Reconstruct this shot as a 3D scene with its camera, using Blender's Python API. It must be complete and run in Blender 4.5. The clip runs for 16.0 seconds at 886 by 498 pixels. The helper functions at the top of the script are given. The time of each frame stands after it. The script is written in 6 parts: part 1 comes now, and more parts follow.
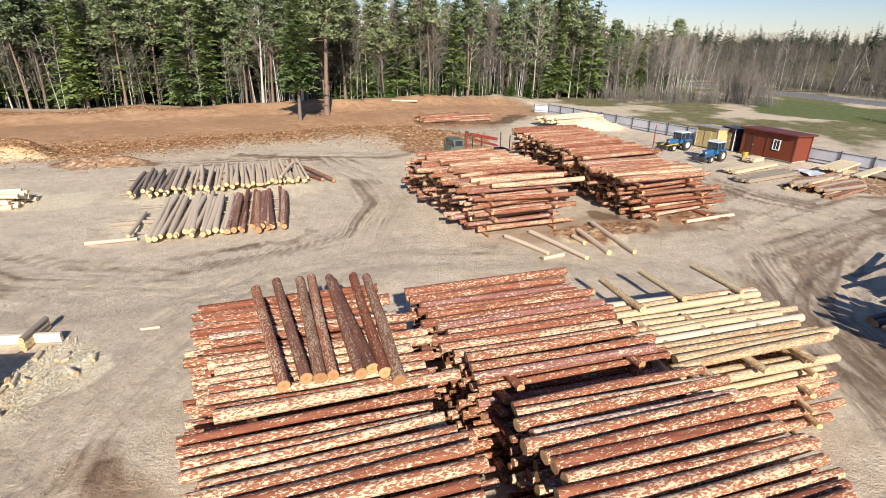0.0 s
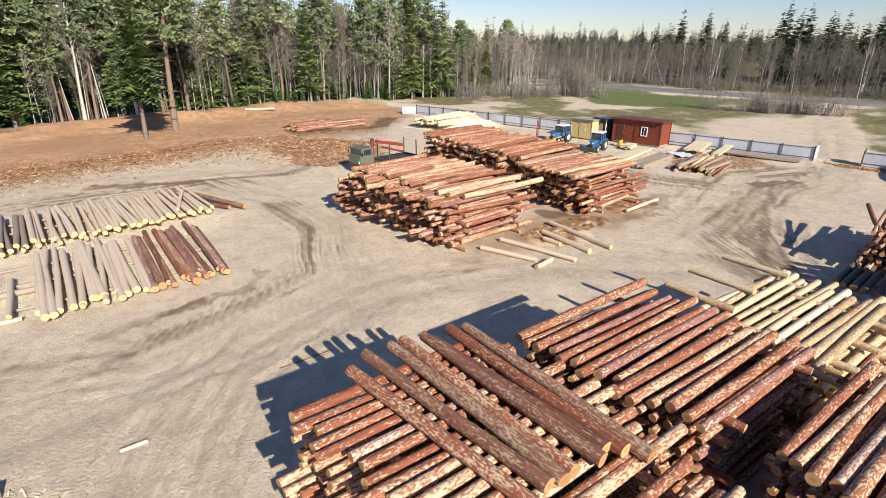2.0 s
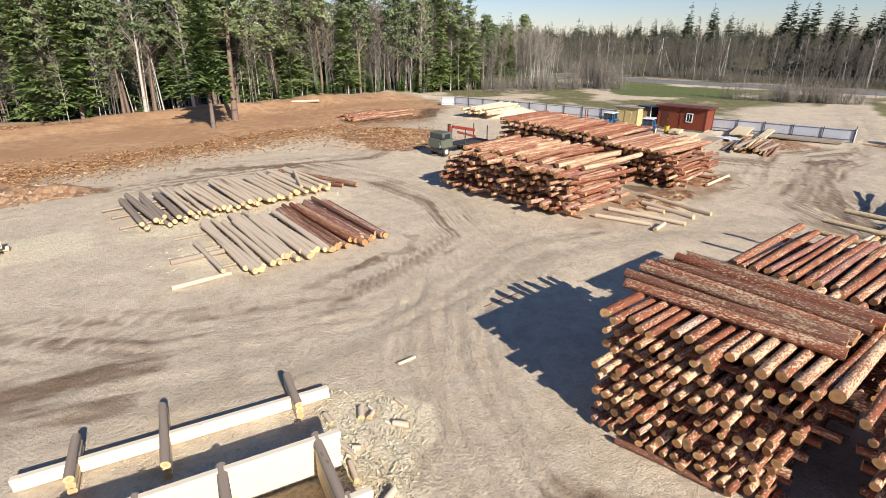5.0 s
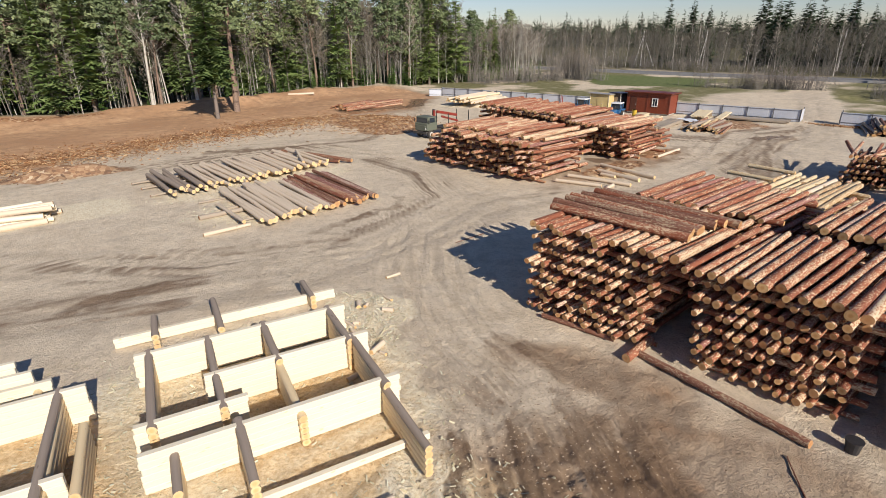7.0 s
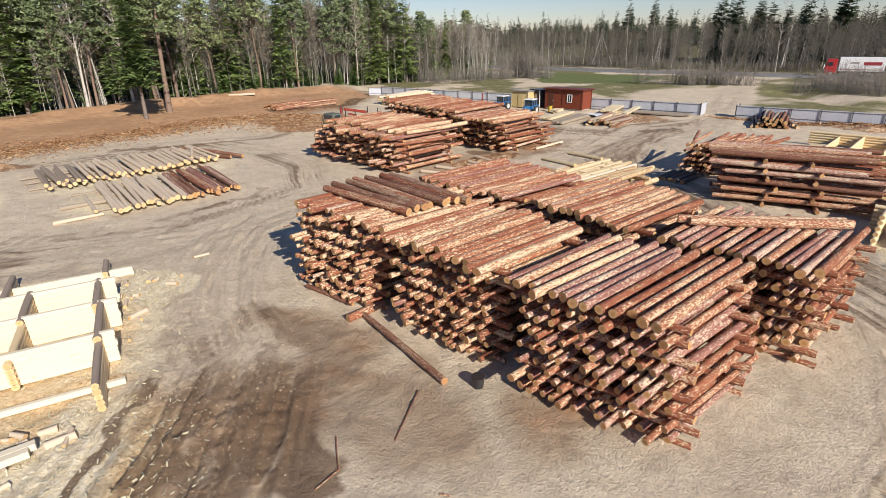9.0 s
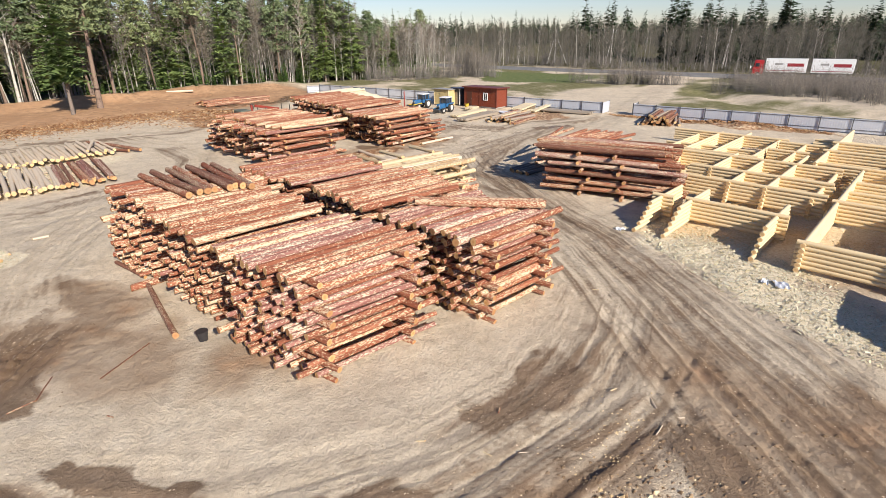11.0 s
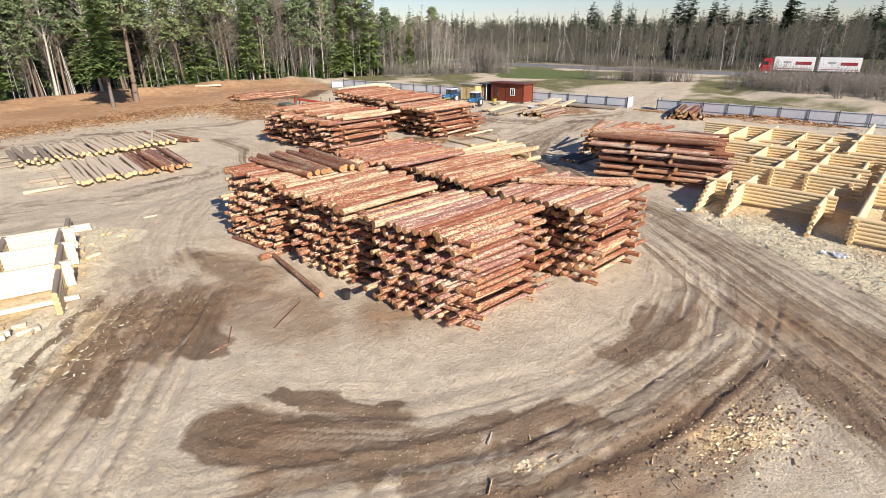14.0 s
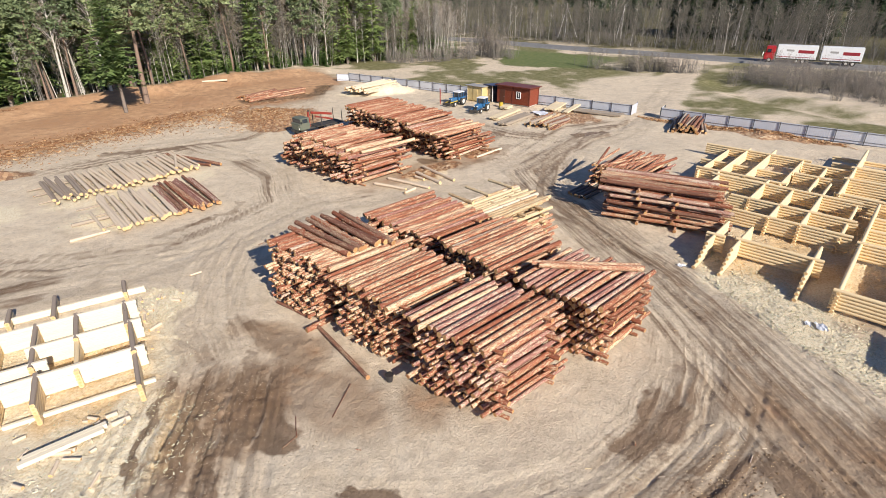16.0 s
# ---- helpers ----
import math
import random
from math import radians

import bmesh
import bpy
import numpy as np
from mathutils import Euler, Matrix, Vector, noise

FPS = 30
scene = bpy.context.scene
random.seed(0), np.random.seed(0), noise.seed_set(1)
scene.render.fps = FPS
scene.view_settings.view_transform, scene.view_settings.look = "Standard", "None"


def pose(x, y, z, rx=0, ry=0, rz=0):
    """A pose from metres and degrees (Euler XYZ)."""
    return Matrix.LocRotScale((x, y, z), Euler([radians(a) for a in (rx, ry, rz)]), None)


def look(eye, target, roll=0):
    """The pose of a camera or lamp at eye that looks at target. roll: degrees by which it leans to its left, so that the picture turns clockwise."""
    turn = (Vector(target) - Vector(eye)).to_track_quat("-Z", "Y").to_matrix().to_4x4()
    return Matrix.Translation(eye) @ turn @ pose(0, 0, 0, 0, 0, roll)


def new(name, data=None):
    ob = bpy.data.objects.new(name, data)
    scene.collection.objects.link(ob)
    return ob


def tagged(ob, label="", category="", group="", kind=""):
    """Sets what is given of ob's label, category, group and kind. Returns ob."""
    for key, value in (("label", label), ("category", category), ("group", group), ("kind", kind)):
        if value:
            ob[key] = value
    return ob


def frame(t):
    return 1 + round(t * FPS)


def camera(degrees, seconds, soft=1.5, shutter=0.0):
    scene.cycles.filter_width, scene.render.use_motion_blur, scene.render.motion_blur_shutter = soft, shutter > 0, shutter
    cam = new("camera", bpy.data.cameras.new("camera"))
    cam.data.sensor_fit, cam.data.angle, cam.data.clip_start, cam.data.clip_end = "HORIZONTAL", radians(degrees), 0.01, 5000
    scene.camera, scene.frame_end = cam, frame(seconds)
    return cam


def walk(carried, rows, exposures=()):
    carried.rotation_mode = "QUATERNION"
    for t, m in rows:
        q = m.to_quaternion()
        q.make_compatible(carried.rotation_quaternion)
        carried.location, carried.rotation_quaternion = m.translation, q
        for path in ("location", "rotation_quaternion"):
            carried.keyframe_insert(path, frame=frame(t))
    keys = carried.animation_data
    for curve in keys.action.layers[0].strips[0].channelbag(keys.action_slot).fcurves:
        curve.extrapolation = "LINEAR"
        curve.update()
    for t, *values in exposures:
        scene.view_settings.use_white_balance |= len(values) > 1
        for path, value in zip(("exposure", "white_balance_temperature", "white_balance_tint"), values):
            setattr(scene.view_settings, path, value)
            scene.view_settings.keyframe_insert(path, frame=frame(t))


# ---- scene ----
cam = camera(80.3, 16.0, soft=0.8)
PATH = [
    (0, (-0.349, -0.012, 11.728), (-0.4, 1.841, 10.977), 0.9),
    (0.5, (-2.525, 0.604, 11.727), (-2.339, 2.45, 10.98), 0.7),
    (0.6, (-2.948, 0.756, 11.726), (-2.694, 2.59, 10.97), 1.1),
    (1, (-4.578, 1.497, 11.71), (-4.165, 3.307, 10.965), 0.5),
    (1.5, (-6.447, 2.753, 11.6), (-5.927, 4.535, 10.856), 0.4),
    (2, (-8.143, 4.189, 11.559), (-7.584, 5.96, 10.818), 0.3),
    (2.5, (-9.715, 5.42, 11.59), (-9.137, 7.185, 10.849), 0.2),
    (3, (-11.332, 6.113, 11.479), (-10.754, 7.88, 10.741), 0.2),
    (3.5, (-12.848, 6.088, 11.43), (-12.279, 7.856, 10.688), 0.2),
    (4, (-14.384, 5.63, 11.305), (-13.816, 7.396, 10.558), 0.2),
    (4.2, (-14.935, 5.375, 11.238), (-14.363, 7.138, 10.488), 0.3),
    (6.3, (-19.367, -1.374, 10.788), (-18.744, 0.372, 10.038), -0.6),
    (6.5, (-19.285, -1.861, 10.789), (-18.659, -0.119, 10.03), -0.5),
    (7, (-18.482, -3.203, 10.697), (-17.874, -1.456, 9.936), -0.7),
    (7.5, (-17.006, -4.53, 10.578), (-16.416, -2.777, 9.818), -0.9),
    (8, (-15.053, -5.843, 10.466), (-14.461, -4.089, 9.707), -1.0),
    (8.5, (-12.676, -7.318, 10.418), (-12.07, -5.568, 9.662), -1.1),
    (9, (-10.007, -9.062, 10.455), (-9.38, -7.32, 9.696), -1.3),
    (9.5, (-6.994, -11.027, 10.482), (-6.348, -9.293, 9.723), -1.3),
    (10, (-4.207, -12.97, 10.614), (-3.551, -11.24, 9.853), -1.2),
    (10.2, (-3.378, -13.592, 10.587), (-2.72, -11.863, 9.827), -1.2),
    (12.3, (-1.651, -17.394, 10.723), (-0.957, -15.689, 9.942), -0.4),
    (12.5, (-2.083, -17.506, 10.679), (-1.389, -15.798, 9.903), -0.6),
    (13, (-3.624, -17.42, 10.663), (-2.932, -15.712, 9.887), -0.6),
    (13.5, (-5.732, -17.048, 10.625), (-5.042, -15.338, 9.851), -0.5),
    (14, (-7.946, -16.536, 10.706), (-7.258, -14.825, 9.93), -0.5),
    (14.5, (-9.356, -16.222, 11.643), (-8.67, -14.511, 10.866), -0.6),
    (15, (-9.625, -16.15, 13.415), (-8.929, -14.443, 12.638), -0.7),
    (15.5, (-9.535, -16.13, 15.476), (-8.841, -14.434, 14.674), -0.6),
    (16, (-9.485, -16.068, 17.604), (-8.811, -14.419, 16.693), -0.5),
]
walk(cam, [(t, look(eye, target, roll)) for t, eye, target, roll in PATH], [(0.0, 0.48), (3.5, 0.64), (5.0, 0.5), (7.0, 0.24), (9.0, 0.28), (10.0, 0.48), (12.5, 0.52), (16.0, 0.5)])

# ---- world and light ----
SUN_TO = Vector((0.19, -0.98, 0.54)).normalized()
world = bpy.data.worlds.new("sky")
scene.world = world
world.use_nodes = True
wt = world.node_tree
sky = wt.nodes.new("ShaderNodeTexSky")
sky.sky_type = "NISHITA"
sky.sun_disc = False
sky.sun_elevation = math.asin(SUN_TO.z)
sky.sun_rotation = math.atan2(SUN_TO.x, SUN_TO.y)
sky.air_density, sky.dust_density, sky.ozone_density = 1.0, 0.0, 1.8
cool = wt.nodes.new("ShaderNodeMixRGB")
cool.blend_type = "MULTIPLY"
cool.inputs[0].default_value = 1.0
cool.inputs[2].default_value = (1.0, 1.06, 1.36, 1)
wt.links.new(sky.outputs[0], cool.inputs[1])
wt.links.new(cool.outputs[0], wt.nodes["Background"].inputs[0])
wt.nodes["Background"].inputs[1].default_value = 0.056
sun = new("sun", bpy.data.lights.new("sun", "SUN"))
sun.data.energy, sun.data.angle, sun.data.color = 5.0, radians(0.55), (1.0, 0.925, 0.83)
sun.matrix_world = look(SUN_TO * 200, (0, 0, 0))


# ---- materials ----
def noise_tex(nt, vec, scale, detail=4.0, rough=0.55, distortion=0.0):
    n = nt.nodes.new("ShaderNodeTexNoise")
    n.inputs["Scale"].default_value, n.inputs["Detail"].default_value = scale, detail
    n.inputs["Roughness"].default_value, n.inputs["Distortion"].default_value = rough, distortion
    if vec is not None:
        nt.links.new(vec, n.inputs["Vector"])
    return n.outputs["Fac"]


def put_in(nt, socket, value):
    if isinstance(value, bpy.types.NodeSocket):
        nt.links.new(value, socket)
    else:
        socket.default_value = value


def ramp(nt, fac, *stops):
    n = nt.nodes.new("ShaderNodeValToRGB")
    e = n.color_ramp.elements
    while len(e) < len(stops):
        e.new(0.5)
    for s, (p, c) in zip(e, stops):
        s.position = p
        s.color = (c, c, c, 1) if isinstance(c, (int, float)) else (*c, 1)
    put_in(nt, n.inputs[0], fac)
    return n.outputs[0]


def blend(nt, fac, a, b, kind="MIX"):
    n = nt.nodes.new("ShaderNodeMixRGB")
    n.blend_type = kind
    put_in(nt, n.inputs[0], fac)
    for i, c in ((1, a), (2, b)):
        put_in(nt, n.inputs[i], (*c, 1) if isinstance(c, tuple) and len(c) == 3 else c)
    return n.outputs[0]


def calc(nt, op, a, b=0.0):
    n = nt.nodes.new("ShaderNodeMath")
    n.operation = op
    put_in(nt, n.inputs[0], a)
    put_in(nt, n.inputs[1], b)
    return n.outputs[0]


def coords(nt, scale=(1, 1, 1), shift=True, world_space=False):
    """Object coordinates, scaled, each object with its own offset."""
    if world_space:
        src = nt.nodes.new("ShaderNodeNewGeometry").outputs["Position"]
    else:
        src = nt.nodes.new("ShaderNodeTexCoord").outputs["Object"]
    m = nt.nodes.new("ShaderNodeMapping")
    m.inputs["Scale"].default_value = scale
    nt.links.new(src, m.inputs["Vector"])
    if shift and not world_space:
        r = nt.nodes.new("ShaderNodeObjectInfo").outputs["Random"]
        c = nt.nodes.new("ShaderNodeCombineXYZ")
        for i, k in enumerate((37.0, 61.0, 89.0)):
            nt.links.new(calc(nt, "MULTIPLY", r, k), c.inputs[i])
        nt.links.new(c.outputs[0], m.inputs["Location"])
    return m.outputs[0]


def chance(nt):
    return nt.nodes.new("ShaderNodeObjectInfo").outputs["Random"]


def island(nt):
    return nt.nodes.new("ShaderNodeNewGeometry").outputs["Random Per Island"]


def finish(m, colour, rough=0.85, height=None, strength=0.4, distance=0.02, metal=0.0, spec=0.3):
    nt = m.node_tree
    b = nt.nodes["Principled BSDF"]
    put_in(nt, b.inputs["Base Color"], (*colour, 1) if isinstance(colour, tuple) and len(colour) == 3 else colour)
    put_in(nt, b.inputs["Roughness"], rough)
    b.inputs["Metallic"].default_value = metal
    b.inputs["Specular IOR Level"].default_value = spec
    if height is not None:
        n = nt.nodes.new("ShaderNodeBump")
        n.inputs["Strength"].default_value, n.inputs["Distance"].default_value = strength, distance
        nt.links.new(height, n.inputs["Height"])
        nt.links.new(n.outputs[0], b.inputs["Normal"])
    return m


def blank(name):
    m = bpy.data.materials.new(name)
    m.use_nodes = True
    return m, m.node_tree


def bark(name, dark, mid, light, flake, amount):
    """Bark with long grain, per-log hue, and flakes where it has come off down to pale bast."""
    m, nt = blank(name)
    r = chance(nt)
    grain = noise_tex(nt, coords(nt, (1.6, 14, 14)), 1.0, 5, 0.6)
    broad = noise_tex(nt, coords(nt, (0.5, 2.5, 2.5)), 1.0, 3)
    base = ramp(nt, grain, (0.3, dark), (0.5, mid), (0.72, light))
    base = blend(nt, calc(nt, "MULTIPLY", broad, 0.8), base, blend(nt, r, dark, light))
    tint = blend(nt, ramp(nt, noise_tex(nt, coords(nt, (0, 0, 0)), 3.1, 0), (0.35, 0.0), (0.65, 1.0)), (0.86, 0.82, 0.82), (1.14, 1.08, 0.98))
    base = blend(nt, 1.0, base, tint, "MULTIPLY")
    f = noise_tex(nt, coords(nt, (9.5, 24, 24)), 1.0, 4, 0.64, 0.4)
    patch = noise_tex(nt, coords(nt, (0.8, 3.0, 3.0)), 1.0, 2)
    f = calc(nt, "ADD", calc(nt, "MULTIPLY", f, 0.92), calc(nt, "MULTIPLY", patch, 0.23))
    f = calc(nt, "ADD", f, calc(nt, "MULTIPLY", calc(nt, "SUBTRACT", r, 0.5), 0.10))
    mask = ramp(nt, f, (0.70 - amount, 0.0), (0.735 - amount, 1.0))
    col = blend(nt, mask, base, blend(nt, grain, tuple(c * 0.62 for c in flake), flake))
    h = calc(nt, "SUBTRACT", grain, calc(nt, "MULTIPLY", mask, 0.5))
    return finish(m, col, blend(nt, mask, (0.78, 0.78, 0.78), (0.6, 0.6, 0.6)), h, 0.5, 0.015)


def cut_end(name, core, rim, old):
    """Sawn end: year rings round the heart, darker heartwood, weathering from log to log."""
    m, nt = blank(name)
    r = chance(nt)
    c = nt.nodes.new("ShaderNodeSeparateXYZ")
    nt.links.new(nt.nodes.new("ShaderNodeTexCoord").outputs["Object"], c.inputs[0])
    d = calc(nt, "SQRT", calc(nt, "ADD", calc(nt, "POWER", calc(nt, "ABSOLUTE", c.outputs[1]), 2.0), calc(nt, "POWER", calc(nt, "ABSOLUTE", c.outputs[2]), 2.0)))
    n = noise_tex(nt, coords(nt, (9, 9, 9)), 1.0, 4)
    rings = calc(nt, "SINE", calc(nt, "ADD", calc(nt, "MULTIPLY", d, 420.0), calc(nt, "MULTIPLY", n, 6.0)))
    col = ramp(nt, calc(nt, "ADD", calc(nt, "MULTIPLY", d, 6.0), calc(nt, "MULTIPLY", calc(nt, "SUBTRACT", n, 0.5), 0.5)), (0.2, core), (0.55, rim), (0.95, tuple(v * 0.8 for v in rim)))
    col = blend(nt, calc(nt, "MULTIPLY", calc(nt, "ADD", rings, 1.0), 0.08), col, tuple(v * 0.5 for v in core))
    col = blend(nt, ramp(nt, calc(nt, "ADD", calc(nt, "MULTIPLY", r, 0.8), calc(nt, "MULTIPLY", n, 0.4)), (0.35, 0.0), (1.0, 0.8)), col, old)
    return finish(m, col, 0.8, n, 0.2, 0.01)


def timber(name, a, b, knots, rough=0.7):
    """Peeled or planed wood with grain along x."""
    m, nt = blank(name)
    r = chance(nt)
    g = noise_tex(nt, coords(nt, (0.7, 16, 16)), 1.0, 5, 0.6)
    w = noise_tex(nt, coords(nt, (0.35, 1.2, 1.2)), 1.0, 3)
    col = blend(nt, g, a, b)
    col = blend(nt, calc(nt, "MULTIPLY", r, 0.55), col, blend(nt, w, b, tuple(v * 0.8 for v in a)))
    k = ramp(nt, noise_tex(nt, coords(nt, (2.2, 7, 7)), 1.0, 2), (0.69, 0.0), (0.74, 1.0))
    col = blend(nt, calc(nt, "MULTIPLY", k, 0.55), col, knots)
    return finish(m, col, rough, g, 0.25, 0.008)


def paint(name, colour, rough=0.5, dirt=0.25, metal=0.0, scale=2.0, ground=(0.2, 0.16, 0.12)):
    m, nt = blank(name)
    n = noise_tex(nt, coords(nt, (1, 1, 1)), scale, 6, 0.65)
    fine = noise_tex(nt, coords(nt, (1, 1, 1)), scale * 9, 4)
    col = blend(nt, calc(nt, "MULTIPLY", ramp(nt, n, (0.42, 0.0), (0.75, 1.0)), dirt), colour, ground)
    col = blend(nt, calc(nt, "MULTIPLY", fine, 0.18), col, tuple(v * 0.6 for v in colour))
    return finish(m, col, rough, fine, 0.12, 0.004, metal, 0.45)


MAT = {}
MAT["bark"] = bark("pine_bark", (0.14, 0.045, 0.026), (0.295, 0.10, 0.053), (0.42, 0.17, 0.098), (0.78, 0.60, 0.39), 0.09)
MAT["bark_grey"] = bark("pinkish_grey_bark", (0.165, 0.066, 0.054), (0.315, 0.14, 0.112), (0.44, 0.23, 0.19), (0.80, 0.65, 0.47), 0.10)
MAT["bark_fleck"] = bark("flaking_pine_bark", (0.18, 0.06, 0.032), (0.34, 0.122, 0.064), (0.47, 0.205, 0.112), (0.80, 0.63, 0.41), 0.128)
MAT["bark_dark"] = bark("old_bark", (0.10, 0.044, 0.03), (0.215, 0.092, 0.06), (0.32, 0.16, 0.105), (0.60, 0.44, 0.28), 0.07)
MAT["bark_pale"] = bark("half_peeled_bark", (0.30, 0.17, 0.09), (0.50, 0.33, 0.17), (0.62, 0.46, 0.27), (0.74, 0.60, 0.38), 0.16)
MAT["peeled"] = timber("peeled_log", (0.56, 0.44, 0.315), (0.71, 0.59, 0.45), (0.32, 0.20, 0.12))
MAT["milled"] = timber("milled_round_timber", (0.72, 0.53, 0.29), (0.83, 0.67, 0.42), (0.40, 0.22, 0.09), 0.55)
MAT["beam"] = timber("planed_beam", (0.74, 0.63, 0.44), (0.84, 0.76, 0.60), (0.55, 0.38, 0.20), 0.6)
MAT["weathered"] = timber("weathered_log", (0.26, 0.20, 0.15), (0.38, 0.31, 0.25), (0.15, 0.10, 0.07))
MAT["plank"] = timber("fresh_plank", (0.60, 0.48, 0.30), (0.74, 0.63, 0.44), (0.40, 0.26, 0.13))
MAT["old_plank"] = timber("grey_plank", (0.30, 0.24, 0.18), (0.42, 0.35, 0.27), (0.18, 0.13, 0.09))
# near-black tone for the logs lying behind pile J
MAT["pipe"] = timber("dark_log", (0.07, 0.065, 0.06), (0.13, 0.12, 0.11), (0.05, 0.04, 0.04), 0.5)
MAT["end"] = cut_end("sawn_end", (0.52, 0.265, 0.10), (0.64, 0.40, 0.185), (0.32, 0.145, 0.062))
MAT["end_pale"] = cut_end("fresh_sawn_end", (0.68, 0.42, 0.18), (0.77, 0.56, 0.31), (0.58, 0.37, 0.18))
END = {"milled": "end_pale", "peeled": "end_pale", "beam": "end_pale", "bark_pale": "end_pale", "weathered": "end_pale", "plank": "end_pale"}

MAT["cabin_red"] = paint("red_brown_cabin_paint", (0.22, 0.045, 0.018), 0.55, 0.15)
MAT["cabin_trim"] = paint("dark_red_trim", (0.15, 0.03, 0.014), 0.5, 0.15)
MAT["door_brown"] = paint("dark_brown_door", (0.10, 0.03, 0.016), 0.5, 0.1)
MAT["white"] = paint("white_paint", (0.80, 0.79, 0.76), 0.45, 0.12)
MAT["trailer_white"] = paint("white_trailer_sheet", (0.80, 0.80, 0.80), 0.4, 0.08)
MAT["yellow_wall"] = paint("faded_yellow_boards", (0.62, 0.48, 0.22), 0.7, 0.25)
MAT["black_wall"] = paint("tarred_boards", (0.035, 0.035, 0.045), 0.7, 0.2)
MAT["roof_blue"] = paint("dark_blue_sheet_roof", (0.045, 0.05, 0.10), 0.45, 0.2)
MAT["roof_grey"] = paint("grey_sheet_roof", (0.35, 0.34, 0.33), 0.6, 0.3)
MAT["zinc"] = paint("galvanised_sheet", (0.60, 0.62, 0.67), 0.5, 0.12, 0.25, 1.2)
MAT["post"] = paint("dark_steel_post", (0.07, 0.07, 0.08), 0.6, 0.2)
MAT["blue"] = paint("tractor_blue", (0.02, 0.13, 0.30), 0.45, 0.4)
MAT["rubber"] = paint("tyre_rubber", (0.03, 0.03, 0.03), 0.85, 0.5)
MAT["rim"] = paint("pale_rim", (0.62, 0.60, 0.55), 0.5, 0.4)
MAT["red"] = paint("crane_red", (0.26, 0.03, 0.018), 0.5, 0.3)
MAT["lorry_red"] = paint("lorry_red", (0.42, 0.02, 0.025), 0.35, 0.1)
MAT["green"] = paint("dull_truck_green", (0.12, 0.135, 0.10), 0.55, 0.35)
MAT["chassis"] = paint("dark_chassis", (0.04, 0.038, 0.036), 0.7, 0.4)
MAT["yellow"] = paint("yellow_drum", (0.62, 0.42, 0.04), 0.5, 0.25)
MAT["concrete"] = paint("pole_concrete", (0.55, 0.53, 0.49), 0.85, 0.2)
MAT["letters"] = paint("dark_red_letters", (0.30, 0.02, 0.03), 0.5, 0.05)
MAT["tarp"] = paint("white_plastic", (0.74, 0.75, 0.78), 0.4, 0.1)
MAT["bucket"] = paint("black_bucket", (0.02, 0.02, 0.025), 0.4, 0.2)
gm, gt = blank("window_glass")
MAT["glass"] = finish(gm, (0.03, 0.04, 0.05), 0.06, None, spec=0.8)


def foliage(name, a, b, c):
    m, nt = blank(name)
    r = island(nt)
    n = noise_tex(nt, coords(nt, (1, 1, 1), True), 0.6, 3)
    col = ramp(nt, calc(nt, "ADD", calc(nt, "MULTIPLY", r, 0.6), calc(nt, "MULTIPLY", n, 0.4)), (0.15, a), (0.5, b), (0.9, c))
    col = blend(nt, 1.0, col, blend(nt, chance(nt), (0.75, 0.8, 0.78), (1.25, 1.2, 1.1)), "MULTIPLY")
    return finish(m, col, 0.75, None, spec=0.2)


MAT["spruce"] = foliage("spruce_needles", (0.10, 0.145, 0.048), (0.18, 0.24, 0.08), (0.27, 0.335, 0.125))
MAT["pine"] = foliage("pine_needles", (0.105, 0.135, 0.068), (0.18, 0.22, 0.11), (0.265, 0.305, 0.16))
MAT["far_spruce"] = foliage("distant_spruce_needles", (0.03, 0.05, 0.028), (0.055, 0.08, 0.045), (0.09, 0.115, 0.06))
MAT["twig"] = foliage("budding_twigs", (0.19, 0.155, 0.135), (0.30, 0.255, 0.225), (0.42, 0.365, 0.325))
MAT["bud"] = foliage("grey_green_buds", (0.105, 0.088, 0.066), (0.175, 0.148, 0.115), (0.25, 0.212, 0.17))
MAT["shrub"] = foliage("young_spruce_and_shrub", (0.05, 0.10, 0.025), (0.10, 0.17, 0.04), (0.17, 0.25, 0.07))


def stem(name, low, high, spots):
    m, nt = blank(name)
    g = noise_tex(nt, coords(nt, (7, 7, 1.6)), 1.0, 5)
    k = ramp(nt, noise_tex(nt, coords(nt, (3, 3, 7)), 1.0, 3), (0.58, 0.0), (0.66, 1.0))
    return finish(m, blend(nt, calc(nt, "MULTIPLY", k, 0.7), blend(nt, g, low, high), spots), 0.85, g, 0.5, 0.02)


MAT["stem_birch"] = stem("birch_stem", (0.36, 0.33, 0.28), (0.60, 0.57, 0.50), (0.12, 0.10, 0.09))
MAT["stem_aspen"] = stem("aspen_stem", (0.13, 0.115, 0.10), (0.25, 0.23, 0.20), (0.13, 0.11, 0.09))
MAT["stem_pine"] = stem("pine_stem", (0.16, 0.115, 0.09), (0.30, 0.21, 0.155), (0.12, 0.08, 0.06))
MAT["stem_spruce"] = stem("spruce_stem", (0.14, 0.11, 0.09), (0.27, 0.22, 0.18), (0.08, 0.07, 0.06))


# ---- mesh helpers ----
def mesh_of(name, verts, faces, mats, idx=None, smooth=False):
    me = bpy.data.meshes.new(name)
    me.from_pydata([tuple(v) for v in verts], [], faces)
    for k in mats:
        me.materials.append(MAT[k])
    if idx is not None:
        me.polygons.foreach_set("material_index", idx)
    if smooth is True:
        me.polygons.foreach_set("use_smooth", [True] * len(faces))
    elif smooth:
        me.polygons.foreach_set("use_smooth", smooth)
    me.update()
    return me


